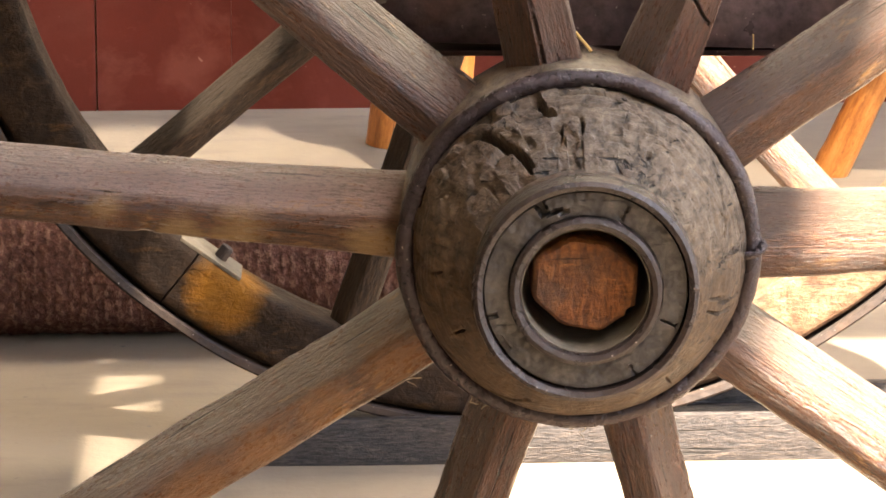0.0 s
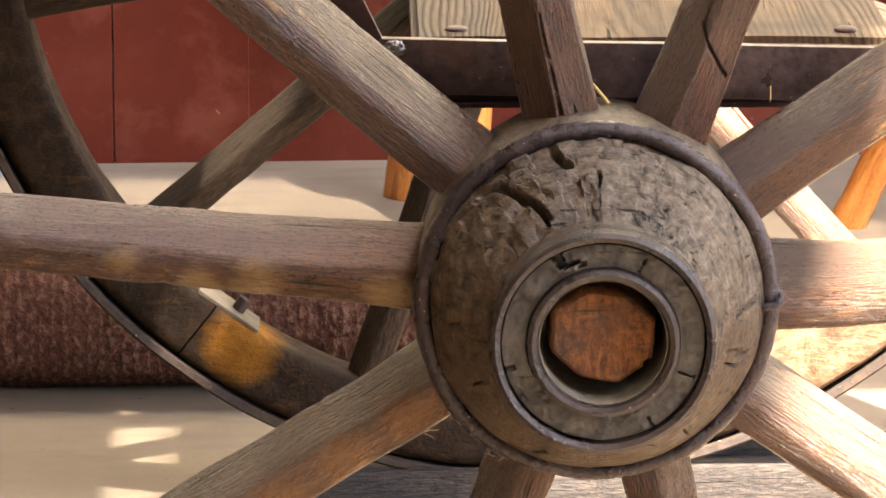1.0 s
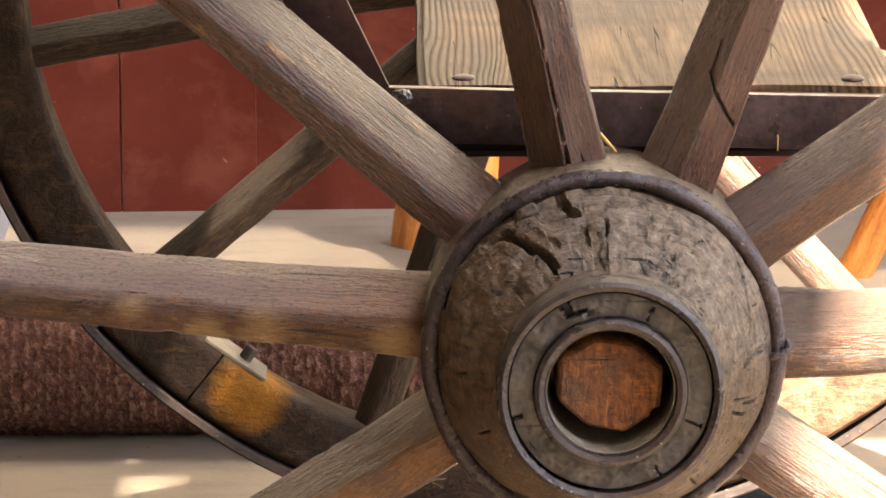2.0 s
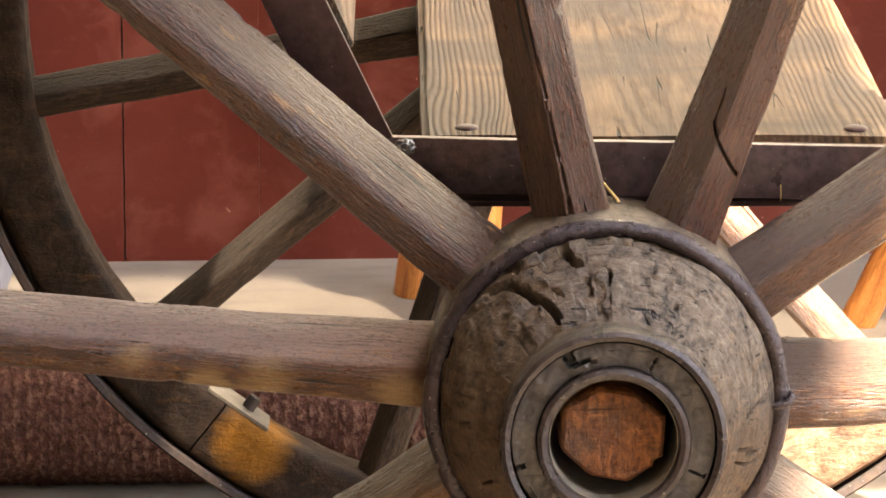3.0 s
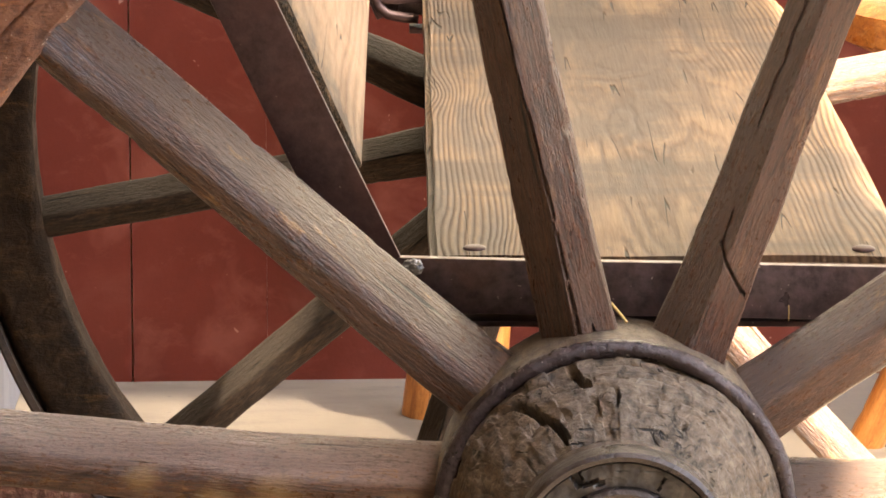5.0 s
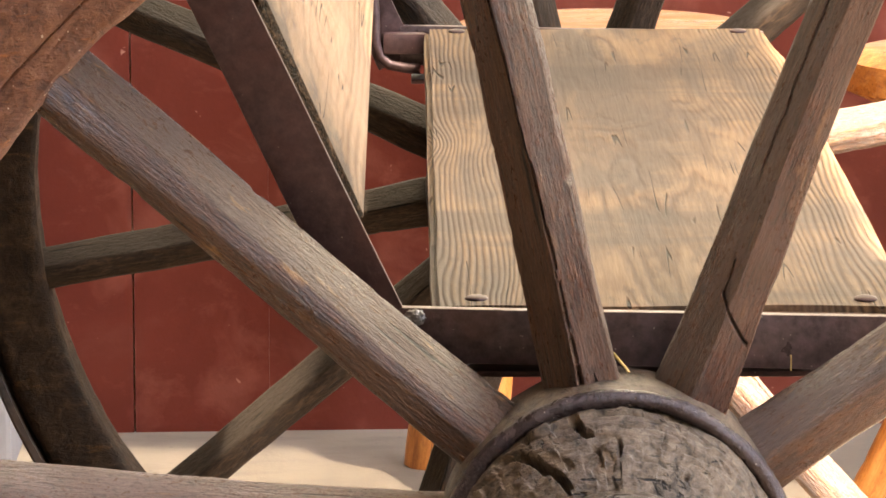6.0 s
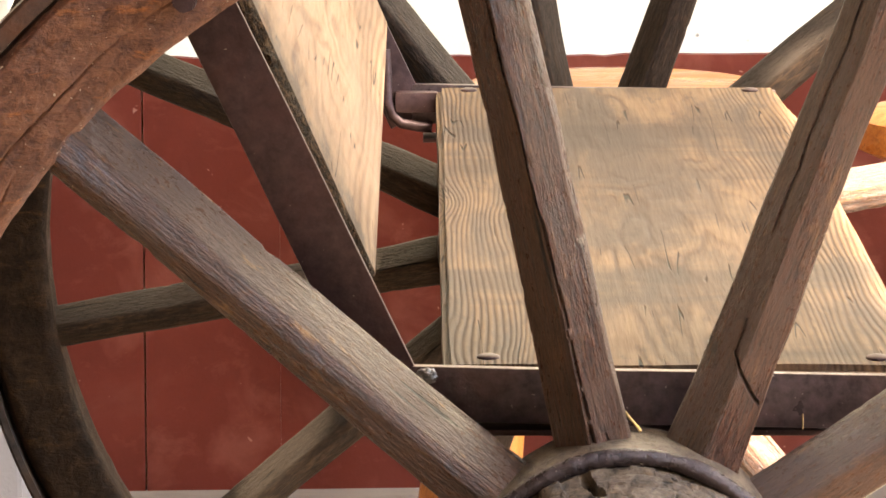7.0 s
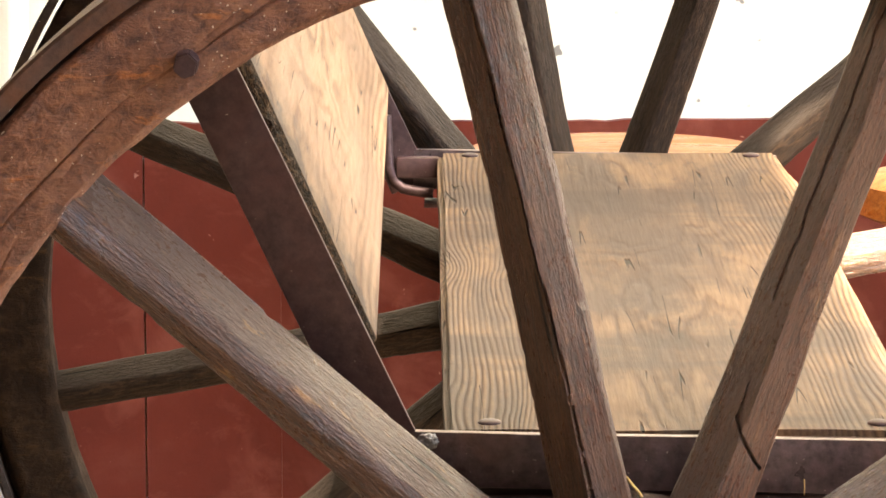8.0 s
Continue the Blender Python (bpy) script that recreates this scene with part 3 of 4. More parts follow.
def rim_arc(name, a0, a1, r0, r1, y0, y1, seed, rough=0.0015, bevel=0.004, fine=False):
    """One felloe: a bent timber between two angles, its corners worn round; a fine one has a long check along its front."""
    n = max(6, int((a1 - a0) / radians(0.5 if fine else 1.2)))
    sect = []
    for (r, y), (dr, dy) in zip([(r0, y0), (r1, y0), (r1, y1), (r0, y1)], [(1, 1), (-1, 1), (-1, -1), (1, -1)]):
        first, last = ((r, y + dy * bevel), (r + dr * bevel, y)) if dr * dy > 0 else ((r + dr * bevel, y), (r, y + dy * bevel))
        sect += [first, last]
    full = []
    for i in range(len(sect)):
        a, b = Vector(sect[i]), Vector(sect[(i + 1) % len(sect)])
        front = abs(a.y - y0) < 1e-6 and abs(b.y - y0) < 1e-6
        steps = (60 if fine and front else 6) if (b - a).length > 0.02 else 2
        full += [a.lerp(b, s / steps) for s in range(steps)]
    rows = []
    for i in range(n + 1):
        a = a0 + (a1 - a0) * i / n
        row = []
        for r, y in full:
            p = Vector((r * math.cos(a), y, r * math.sin(a)))
            q = p * 14 + Vector((seed * 4, 0, 0))
            g = rough * noise.noise(q) + rough * 0.6 * noise.noise(p * 70)
            p += Vector((math.cos(a), 0.8, math.sin(a))) * g
            if fine and abs(y - y0) < 1e-6:
                for middle, width, depth in ((0.4275 + 0.006 * (a - 2.2), 0.0009, 0.0030), (0.4525 + 0.02 * (a - 2.4), 0.0010, 0.0015), (0.417 - 0.03 * (a - 2.6), 0.0010, 0.0012)):
                    here = middle + 0.0022 * noise.noise(Vector((a * 9, middle * 90, 0)))
                    open_ = min(1.0, max(0.0, 0.35 + noise.noise(Vector((a * 3.2, middle * 300, 3))) * 1.6))
                    p.y += depth * open_ * max(0.0, 1 - abs(r - here) / width)
                p.y += 0.0004 * noise.noise(Vector((r * 160, a * 14, seed)))
            row.append(p)
        rows.append(row)
    return grid_mesh(name, rows, wrap_v=True, caps=True)


# long cracks of the hub's face: angle in degrees, distance along the axis, width, depth, as short chains
CRACKS = [
    ([(106, -0.030), (105, -0.036), (104, -0.042), (101.5, -0.047)], 0.0027, 0.016),
    ([(135, -0.031), (129, -0.036), (127, -0.043), (124, -0.049), (121, -0.056), (118, -0.063), (116, -0.071)], 0.0033, 0.017),
    ([(133, -0.030), (122, -0.034), (112, -0.040), (104, -0.043)], 0.0010, 0.006),
    ([(126, -0.044), (118, -0.047), (110, -0.046), (103, -0.047)], 0.0007, 0.004),
    ([(91, -0.052), (90, -0.057), (91, -0.062)], 0.0013, 0.008),
    ([(150, -0.031), (143, -0.034), (137, -0.033)], 0.0013, 0.007),
    ([(100, -0.033), (86, -0.031), (74, -0.036), (62, -0.037)], 0.0008, 0.004),
    ([(66, -0.034), (57, -0.038), (51, -0.036)], 0.0010, 0.005),
    ([(40, -0.034), (30, -0.042), (22, -0.047), (12, -0.052)], 0.0008, 0.004),
    ([(8, -0.034), (4, -0.048), (1, -0.058)], 0.0008, 0.004),
    ([(-18, -0.040), (-21, -0.052), (-20, -0.060)], 0.0011, 0.005),
    ([(175, -0.032), (182, -0.038), (186, -0.034), (196, -0.036)], 0.0012, 0.006),
    ([(238, -0.034), (246, -0.040), (250, -0.050)], 0.0016, 0.008),
    ([(215, -0.034), (222, -0.037), (228, -0.034)], 0.0013, 0.006),
    ([(61.5, -0.063), (61.0, -0.0635)], 0.0016, 0.007),
]


hub_random = random.Random(7)
for _ in range(10):
    # many small checks run round the weathered upper face
    a0 = hub_random.uniform(15, 165)
    y0 = hub_random.uniform(-0.062, -0.029)
    chain = [(a0, y0)]
    for _ in range(hub_random.randint(1, 3)):
        a0, y0 = a0 - hub_random.uniform(2, 8), y0 + hub_random.uniform(-0.003, 0.003)
        chain.append((a0, y0))
    CRACKS.append((chain, hub_random.uniform(0.0005, 0.0008), hub_random.uniform(0.002, 0.004)))
for _ in range(12):
    a0 = hub_random.uniform(150, 375)
    y0 = hub_random.uniform(-0.055, -0.029)
    CRACKS.append(([(a0, y0), (a0 + hub_random.uniform(-3, 3), y0 - hub_random.uniform(0.004, 0.014))], hub_random.uniform(0.0007, 0.0012), hub_random.uniform(0.002, 0.005)))


def hub_wear(r, y, a, cracked, seed):
    """The hub's own radius at this place: ridges, dents and cracks."""
    p = Vector((math.cos(a) * 0.1, y, math.sin(a) * 0.1)) + Vector((seed, 0, 0))
    r += 0.0013 * noise.noise(p * 20) + 0.0003 * noise.noise(p * 90)
    if cracked and -0.078 < y < -0.022:
        up = max(0.0, math.sin(a + 0.35))
        r += 0.0007 * up * noise.noise(Vector((a * 5, y * 300, 0))) - 0.0006
        flaky = max(0.0, math.cos(a - 2.05)) ** 2
        step = noise.noise(Vector((a * 5, y * 95, 3)))
        r -= 0.0026 * flaky * min(1.0, max(0.0, step - 0.06) * 14)
        r -= 0.0024 * flaky * noise.cell(Vector((a * 7 + 0.15 * step, y * 95 + 0.25 * noise.noise(Vector((a * 6, y * 50, 2))), 4)))
        r -= 0.0008 * (0.25 + up) * min(1.0, max(0.0, noise.noise(Vector((a * 4.5, y * 300, 8))) - 0.1) * 6)
        r += 0.0004 * noise.noise(Vector((a * 7, y * 520, 1)))
        deg = math.degrees(a)
        for chain, width, depth in CRACKS:
            for (a0, y0), (a1, y1) in zip(chain, chain[1:]):
                if abs((deg - (a0 + a1) / 2 + 180) % 360 - 180) > 16:
                    continue
                px, py = ((deg - a0 + 180) % 360 - 180) * 0.00145, y - y0
                dx, dy = (a1 - a0) * 0.00145, y1 - y0
                s = max(0, min(1, (px * dx + py * dy) / (dx * dx + dy * dy)))
                off = math.hypot(px - s * dx, py - s * dy) + 0.0004 * noise.noise(Vector((a * 60, y * 600, 1)))
                if off < width:
                    r = min(r, r - depth * (1 - off / width) ** 0.7)
    return r


def hub_mesh(name, cracked=True, seed=0.0):
    nose = [(0.0415, -0.094), (0.0545, -0.095)]
    face = []
    for i in range(80):
        s = i / 79
        y = -0.0765 + 0.0515 * s
        r = 0.0598 + (0.0935 - 0.0598) * (1 - (1 - s) ** 1.55)
        face.append((r, y))
    profile = [(0.0355, 0.075), (0.0355, -0.092)] + nose + [(0.0575, -0.1045), (0.0588, -0.098), (0.0588, -0.082), (0.0592, -0.079)] + face
    profile += [(0.0965, -0.0235), (0.0985, -0.017), (0.0995, 0.0), (0.0995, 0.03), (0.098, 0.046), (0.085, 0.056), (0.066, 0.075)]
    seg = 640 if cracked else 96
    return revolve(name, profile, seg, True, lambda r, y, a: (hub_wear(r, y, a, cracked, seed) * (1.0 + 0.018 * abs(math.sin(a))) if r > 0.05 else r, y))


def ring_points(radius, y, n=180, wob=0.0):
    return [((radius + wob * noise.noise(Vector((math.cos(a) * 2.2, math.sin(a) * 2.2, 5)))) * math.cos(a), y + wob * noise.noise(Vector((math.cos(a) * 2, math.sin(a) * 2, 9))),
             1.018 * (radius + wob * noise.noise(Vector((math.cos(a) * 2.2, math.sin(a) * 2.2, 5)))) * math.sin(a)) for a in (2 * math.pi * i / n for i in range(n))]


# Spokes of the near wheel: a point of each one's middle line (from the wheel's middle) and its angle.
# Then its breadth at the hub and at the rim.
NEAR_SPOKES = [(0.1035, -0.0025, 0.9, 0.0455, 0.042), (0.0817, 0.0561, 34.4, 0.0385, 0.042), (0.0484, 0.1096, 69.6, 0.0385, 0.034), (-0.0217, 0.1105, 102.8, 0.0385, 0.036),
               (-0.0706, 0.0672, 139.8, 0.0395, 0.0405), (-0.1044, 0.0112, 175.5, 0.0420, 0.0385), (-0.0898, -0.0560, 212.6, 0.0395, 0.042), (-0.0416, -0.1099, 251.6, 0.0375, 0.036),
               (0.0360, -0.1120, 284.0, 0.0375, 0.034), (0.0910, -0.0650, 325.2, 0.0395, 0.046)]
FAR_SPOKES = [(0.0893, 0.0105, 10.5), (0.1620, 0.1210, 40.8), (0.0638, 0.1222, 70.9), (-0.0100, 0.1223, 100.2), (-0.0940, 0.1223, 128.5), (-0.1042, 0.0383, 157.2),
              (-0.1019, -0.0199, 190.0), (-0.1870, -0.1653, 219.3), (-0.1141, -0.3347, 252.0), (0.0172, -0.0883, 281.0), (0.1466, -0.1660, 311.6), (0.0851, -0.0293, 341.0)]
DARK_SPOKES = (2, 3, 7, 8)  # of the near wheel: a redder old stain, with shade put into its colour too


def bolt_mesh(r, h):
    bm = bmesh.new()
    bmesh.ops.create_cone(bm, cap_ends=True, segments=6, radius1=r, radius2=r * 0.96, depth=h)
    bmesh.ops.bevel(bm, geom=[e for e in bm.edges if e.calc_face_angle(0) > 0.5], offset=r * 0.12, segments=2, affect="EDGES")
    return bm


AXLE_CORNERS = (0.0305, 0.0265, 0.0278, 0.0318, 0.0300, 0.0268, 0.0290, 0.0312)  # the axle end was hewn by eye: no two sides are alike


def wheel(parent, at, near):
    """A wooden cart wheel, the hub carrying spokes, felloes and tyre; its axis along y."""
    hub = mesh_part("wheel_hub", hub_mesh("wheel_hub", near, 0.0 if near else 4.0), HUB, parent, "cracked weathered wooden wheel hub, painted grey above and brown below as if top-lit", at, sharp=50)
    if near:
        lines = NEAR_SPOKES
    else:
        lines = FAR_SPOKES
    r_in = R_IN if near else 0.4165
    depth = RIM_DEPTH if near else 0.046
    for i, (px, pz, deg, *broad) in enumerate(lines):
        c, s = math.cos(radians(deg)), math.sin(radians(deg))
        along = px * c + pz * s
        miss = (px - along * c, pz - along * s)
        start = 0.082
        end = math.sqrt((r_in + 0.004) ** 2 - miss[0] ** 2 - miss[1] ** 2)
        size = (broad[0] * 1.06, broad[1] * 1.08, 0.044, 0.037) if near else (0.037, 0.034, 0.036, 0.03)
        me = spoke_mesh("spoke", end - start, *size, i + (0 if near else 20), SPOKE_CRACKS.get(i, ()) if near else (), 1 if near and i == 3 else c)
        spin = Matrix.Translation((miss[0] + start * c, 0.020, miss[1] + start * s)) @ Matrix.Rotation(-radians(deg), 4, "Y")
        # far spokes 0 and 10 stand in sun and take the paler wood
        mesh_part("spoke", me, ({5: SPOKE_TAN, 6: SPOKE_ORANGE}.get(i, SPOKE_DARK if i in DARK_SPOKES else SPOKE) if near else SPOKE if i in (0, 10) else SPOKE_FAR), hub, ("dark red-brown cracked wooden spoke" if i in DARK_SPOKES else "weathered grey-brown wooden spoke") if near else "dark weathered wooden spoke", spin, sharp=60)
    count = 5 if near else 6
    r_out = R_OUT if near else 0.4735
    r_tyre = R_TYRE if near else 0.4805
    first = radians(98 if near else 112)
    for i in range(count):
        a0 = first + 2 * math.pi * i / count + 0.0018
        a1 = first + 2 * math.pi * (i + 1) / count - 0.0018
        me = rim_arc("felloe", a0, a1, r_in, r_out - (0.0012 if near else 0.0030), 0.0, depth, i + (0 if near else 9), fine=near and i == 0)
        # far segment 3 takes the copy coloured for sun
        mesh_part("felloe", me, FELLOE if near else FELLOE_PALE if i == 3 else FELLOE_BARE if i in (0, 2) else FELLOE_FAR, hub, "rusty red-brown wooden rim segment" if near else "wooden rim segment painted pale where the sun falls" if i == 3 else "dark wooden rim segment, worn ochre at its joint" if i in (0, 2) else "dark wooden rim segment", sharp=50)
    me = revolve("tyre", [(r_out, -0.004), (r_tyre - 0.002, -0.005), (r_tyre, -0.003), (r_tyre, depth + 0.003), (r_tyre - 0.002, depth + 0.005), (r_out, depth + 0.004)], 240, True,
                 lambda r, y, a: (r + 0.0012 * noise.noise(Vector((math.cos(a) * 6, math.sin(a) * 6, y * 20))), y))
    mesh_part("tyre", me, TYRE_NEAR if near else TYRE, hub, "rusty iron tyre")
    tube_curve("wire_hoop", ring_points(0.0962, -0.0255, 420, 0.0016), 0.0052, WIRE, hub, "thick dark wire hoop round the hub", 12, 0.12, True)
    if near:
        tube_curve("wire_end", [(0.088, -0.0300, -0.0015), (0.093, -0.0325, -0.0012), (0.0975, -0.0325, 0.0), (0.1005, -0.0315, 0.0015), (0.1020, -0.0290, 0.0035), (0.1012, -0.0265, 0.0045)], 0.0024, WIRE, hub, "twisted end of the wire hoop")
    mesh_part("nose_band", revolve("nose_band", [(0.0552, -0.102), (0.0554, -0.109), (0.0582, -0.1105), (0.0604, -0.109), (0.0612, -0.104), (0.0606, -0.092), (0.0592, -0.091), (0.0590, -0.100)], 160, True,
              lambda r, y, a: (r * (1 + 0.012 * abs(math.sin(a))), y + 0.0008 * noise.noise(Vector((math.cos(a) * 3, math.sin(a) * 3, 0))))), NOSE_IRON, hub, "worn iron band round the hub nose")
    face = [(0.0418, -0.1010)] + [(0.0418 + 0.0126 * k / 22, -0.1058 - 0.0004 * math.sin(math.pi * k / 22)) for k in range(23)] + [(0.0546, -0.1010)]

    def nose_wear(r, y, a):
        if y > -0.105:
            return r, y
        deg = math.degrees(a)
        y += 0.0012 * noise.noise(Vector((math.cos(a) * r * 60, math.sin(a) * r * 60, 2))) + 0.0006 * noise.noise(Vector((math.cos(a) * r * 300, math.sin(a) * r * 300, 2)))
        for mid, r_a, r_b, width, depth in ((118, 0.0465, 0.056, 3.2, 0.007), (112, 0.0455, 0.0485, 6.0, 0.005), (106, 0.0440, 0.0465, 4.0, 0.003), (-22, 0.044, 0.053, 0.9, 0.003), (64, 0.043, 0.052, 0.9, 0.002), (196, 0.049, 0.055, 1.6, 0.003), (214, 0.051, 0.056, 5.0, 0.002), (-60, 0.048, 0.055, 1.0, 0.002)):
            off = abs((deg - mid + 180) % 360 - 180) + 1.2 * noise.noise(Vector((a * 9, r * 500, 0)))
            if r_a < r < r_b and off < width:
                y += depth * (1 - off / width) ** 0.5
        return r, y

    mesh_part("nose_face", revolve("nose_face", face, 420 if near else 60, True, nose_wear), NOSE_WOOD, hub, "dark cracked end wood of the hub")
    mesh_part("bushing", revolve("bushing", [(0.0348, 0.06), (0.0348, -0.107), (0.0358, -0.1095), (0.0385, -0.1105), (0.0408, -0.1095), (0.0416, -0.106), (0.0416, -0.1005), (0.0362, -0.1), (0.0362, 0.06)], 140), NOSE_IRON, hub, "worn iron bushing")
    # thin liner added; the light inside the bushing is in its pale colour
    mesh_part("bushing_lining", revolve("bushing_lining", [(0.0346, 0.05), (0.0346, -0.1068), (0.0342, -0.1068), (0.0336, 0.05)], 96), LINING, hub, "pale inner face of the bushing, dusty and with light painted in")
    if not near:
        a = radians(234)
        turn = Matrix.Rotation(-a - math.pi / 2, 4, "Y")
        seat_at = Matrix.Translation((math.cos(a) * (r_in - 0.001), 0.022, math.sin(a) * (r_in - 0.001))) @ turn
        part("joint_plate", box(-0.034, 0.026, -0.020, 0.020, -0.0015, 0.0018, 0.0006, 8, 0.0008), WELD_DULL, hub, "pale metal plate over the rim joint", seat_at)
        part("plate_bolt", bolt_mesh(0.0062, 0.012), TYRE, hub, "dark bolt on the joint plate", seat_at @ Matrix.Translation((0.004, -0.002, 0.007)))
    # the axle's end: an uneven octagon with a chipped corner
    bm = bmesh.new()
    outline = []
    for k in range(72):
        a = 2 * math.pi * k / 72
        corner = (a - 0.3) / (math.pi / 4)
        k0 = int(corner // 1)
        f = corner - k0
        p, q = AXLE_CORNERS[k0 % 8], AXLE_CORNERS[(k0 + 1) % 8]
        # a straight side between two corners, seen from the middle
        r = p * q * math.sin(math.pi / 4) / (p * math.sin(f * math.pi / 4) + q * math.sin((1 - f) * math.pi / 4))
        r *= 1 + 0.012 * noise.noise(Vector((math.cos(a) * 4, math.sin(a) * 4, 0))) + 0.012 * noise.noise(Vector((math.cos(a) * 11, math.sin(a) * 11, 0)))
        if k in (65, 66):
            r *= 0.93
        outline.append((r * math.cos(a), r * math.sin(a)))
    rings = []
    for y, g in ((0.05, 1.0), (-0.088, 1.0), (-0.0945, 0.985), (-0.0965, 0.955), (-0.0978, 0.90)):
        rings.append([bm.verts.new((x * g, y, z * g + 0.0012)) for x, z in outline])
    for lo, hi in zip(rings, rings[1:]):
        for k in range(72):
            bm.faces.new((lo[k], lo[(k + 1) % 72], hi[(k + 1) % 72], hi[k]))
    bm.faces.new(rings[-1])
    part("axle_end", bm, AXLE, hub, "rust-orange octagonal axle end")
    return hub


def bench():
    root = new("wagon_wheel_bench", None)
    tagged(root, "bench of weathered planks between two old wooden cart wheels", "bench")
    root.location = (0.1165, 3.0, 0.0)
    off = Matrix.Translation((-0.1165, -3.0, 0.0))
    near = wheel(root, off @ Matrix.Translation((0.1161, 2.431, HUB_Z)), True)
    wheel(root, off @ Matrix.Translation((0.1173, 3.5785, HUB_Z)), False)

    # skid beams under the wheels: each has a groove in which the tyre stands
    for y, sunk, cheek in ((2.41, HUB_Z - R_TYRE, 0.030), (3.563, HUB_Z - 0.4805, 0.041)):
        place = off @ pose(0.1, y, 0, 0, 0, 2.0 if y > 3 else 0)
        skid = part("skid_beam", box(-0.2, 0.62, 0.0095, 0.082, 0.0, sunk, 0.0025, 30, 0.0012, y), BEAM, root, "worn timber skid under the wheel", place)
        for y0, y1 in ((0.0, 0.0093), (0.0822, 0.094)):
            part("cheek", box(-0.2, 0.62, y0, y1, 0.0, cheek, 0.0025, 30, 0.0010, y + y0), BEAM, skid)

    # iron bars that carry the seat, straps that carry the back
    for y, side in ((2.4945, 1), (3.556, -1)):
        bar = box(-0.004, 0.545 if side > 0 else 0.284, y - 0.0035, y + 0.0035, -0.0315, 0.0, 0.001, 16, 0.0006, y)
        part("seat_bar", bar, BAR_IRON, root, "dark painted flat iron bar", off @ Matrix.Translation((0, 0, 0.6358)) @ Matrix.Rotation(radians(1.1), 4, "Y"))
        ledge = box(0.004, 0.30, y + (0.004 if side > 0 else -0.034), y + (0.034 if side > 0 else -0.004), -0.0035, 0.0, 0.0008)
        part("bar_ledge", ledge, IRON, root, "", off @ Matrix.Translation((0, 0, 0.5975)))
        strap = box(-0.0165, 0.0165, y - 0.003, y + 0.003, -0.02, 0.30, 0.001, 12, 0.0005, y)
        part("back_strap", strap, IRON, root, "dark iron strap holding the backrest", off @ Matrix.Translation((-0.0150, 0, 0.625)) @ Matrix.Rotation(radians(-25.6), 4, "Y"))
        if side < 0:
            bend = [(-0.0262, 0.665), (-0.0253, 0.6505), (-0.0247, 0.634), (-0.0240, 0.6230), (-0.0205, 0.6125), (-0.0130, 0.6060), (0.0, 0.6035), (0.0111, 0.6026)]
            rod = tube_curve("bent_rod", [(x, y - 0.012, z) for x, z in bend], 0.0042, IRON, root, "bent iron rod under the seat end")
            rod.matrix_basis = off
            part("bar_end", box(-0.0185, 0.016, y - 0.016, y - 0.004, 0.6145, 0.6315, 0.003), IRON, root, "stub of dark iron bar", off)
            continue
        weld = bmesh.new()
        bmesh.ops.create_icosphere(weld, subdivisions=4, radius=1)
        for v in weld.verts:
            v.co *= 1 + 0.35 * noise.noise(v.co * 3.5)
            v.co = Vector((v.co.x * 0.0058, v.co.y * 0.004, v.co.z * 0.0046))
        part("weld", weld, WELD, root, "bright silvery weld bead", off @ Matrix.Translation((0.0045, y - 0.006, 0.631)))

    # the seat: one wide plank with a chamfered far corner and worn edges
    seat_x0, seat_x1, seat_y0, seat_y1, top, thick = 0.0145, 0.2895, 2.500, 3.552, 0.6342, 0.034
    bm = bmesh.new()
    outline = [(seat_x0, seat_y0), (seat_x1, seat_y0), (seat_x1, seat_y1 - 0.13), (seat_x1 - 0.002, seat_y1 - 0.11), (seat_x1 - 0.006, seat_y1), (seat_x0, seat_y1)]
    lower = [bm.verts.new((x, y, top - thick)) for x, y in outline]
    face = bm.faces.new(lower)
    ext = bmesh.ops.extrude_face_region(bm, geom=[face])
    for v in ext["geom"]:
        if isinstance(v, bmesh.types.BMVert):
            v.co.z = top
    bmesh.ops.bevel(bm, geom=[e for e in bm.edges if e.calc_face_angle(0) > 0.4], offset=0.004, segments=2, affect="EDGES")
    for cut in range(1, 40):
        y = seat_y0 + (seat_y1 - seat_y0) * cut / 40
        bmesh.ops.bisect_plane(bm, geom=bm.verts[:] + bm.edges[:] + bm.faces[:], plane_co=(0, y, 0), plane_no=(0, 1, 0))
    for cut in range(1, 14):
        x = seat_x0 + (seat_x1 - seat_x0) * cut / 14
        bmesh.ops.bisect_plane(bm, geom=bm.verts[:] + bm.edges[:] + bm.faces[:], plane_co=(x, 0, 0), plane_no=(1, 0, 0))
    for v in bm.verts:
        v.co += Vector((0.0012 * noise.noise(Vector((v.co.y * 9, v.co.z * 20, 1))), 0.0015 * noise.noise(Vector((v.co.x * 30, v.co.z * 20, 5))), 0.0018 * noise.noise(Vector((v.co.x * 12, v.co.y * 6, 2)))))
    part("seat_plank", bm, SEAT, root, "wide weathered plank seat with wavy grain and checks", off, sharp=50)

    # the back: a plank leaning outwards, its near end torn
    w = 0.235
    bm = box(-0.026, 0.0, 2.500, 3.556, 0.0, w, 0.003)
    for cut in range(1, 70):
        z = w * cut / 70
        bmesh.ops.bisect_plane(bm, geom=bm.verts[:] + bm.edges[:] + bm.faces[:], plane_co=(0, 0, z), plane_no=(0, 0, 1))
    for cut in (2.508, 2.518):
        bmesh.ops.bisect_plane(bm, geom=bm.verts[:] + bm.edges[:] + bm.faces[:], plane_co=(0, cut, 0), plane_no=(0, 1, 0))
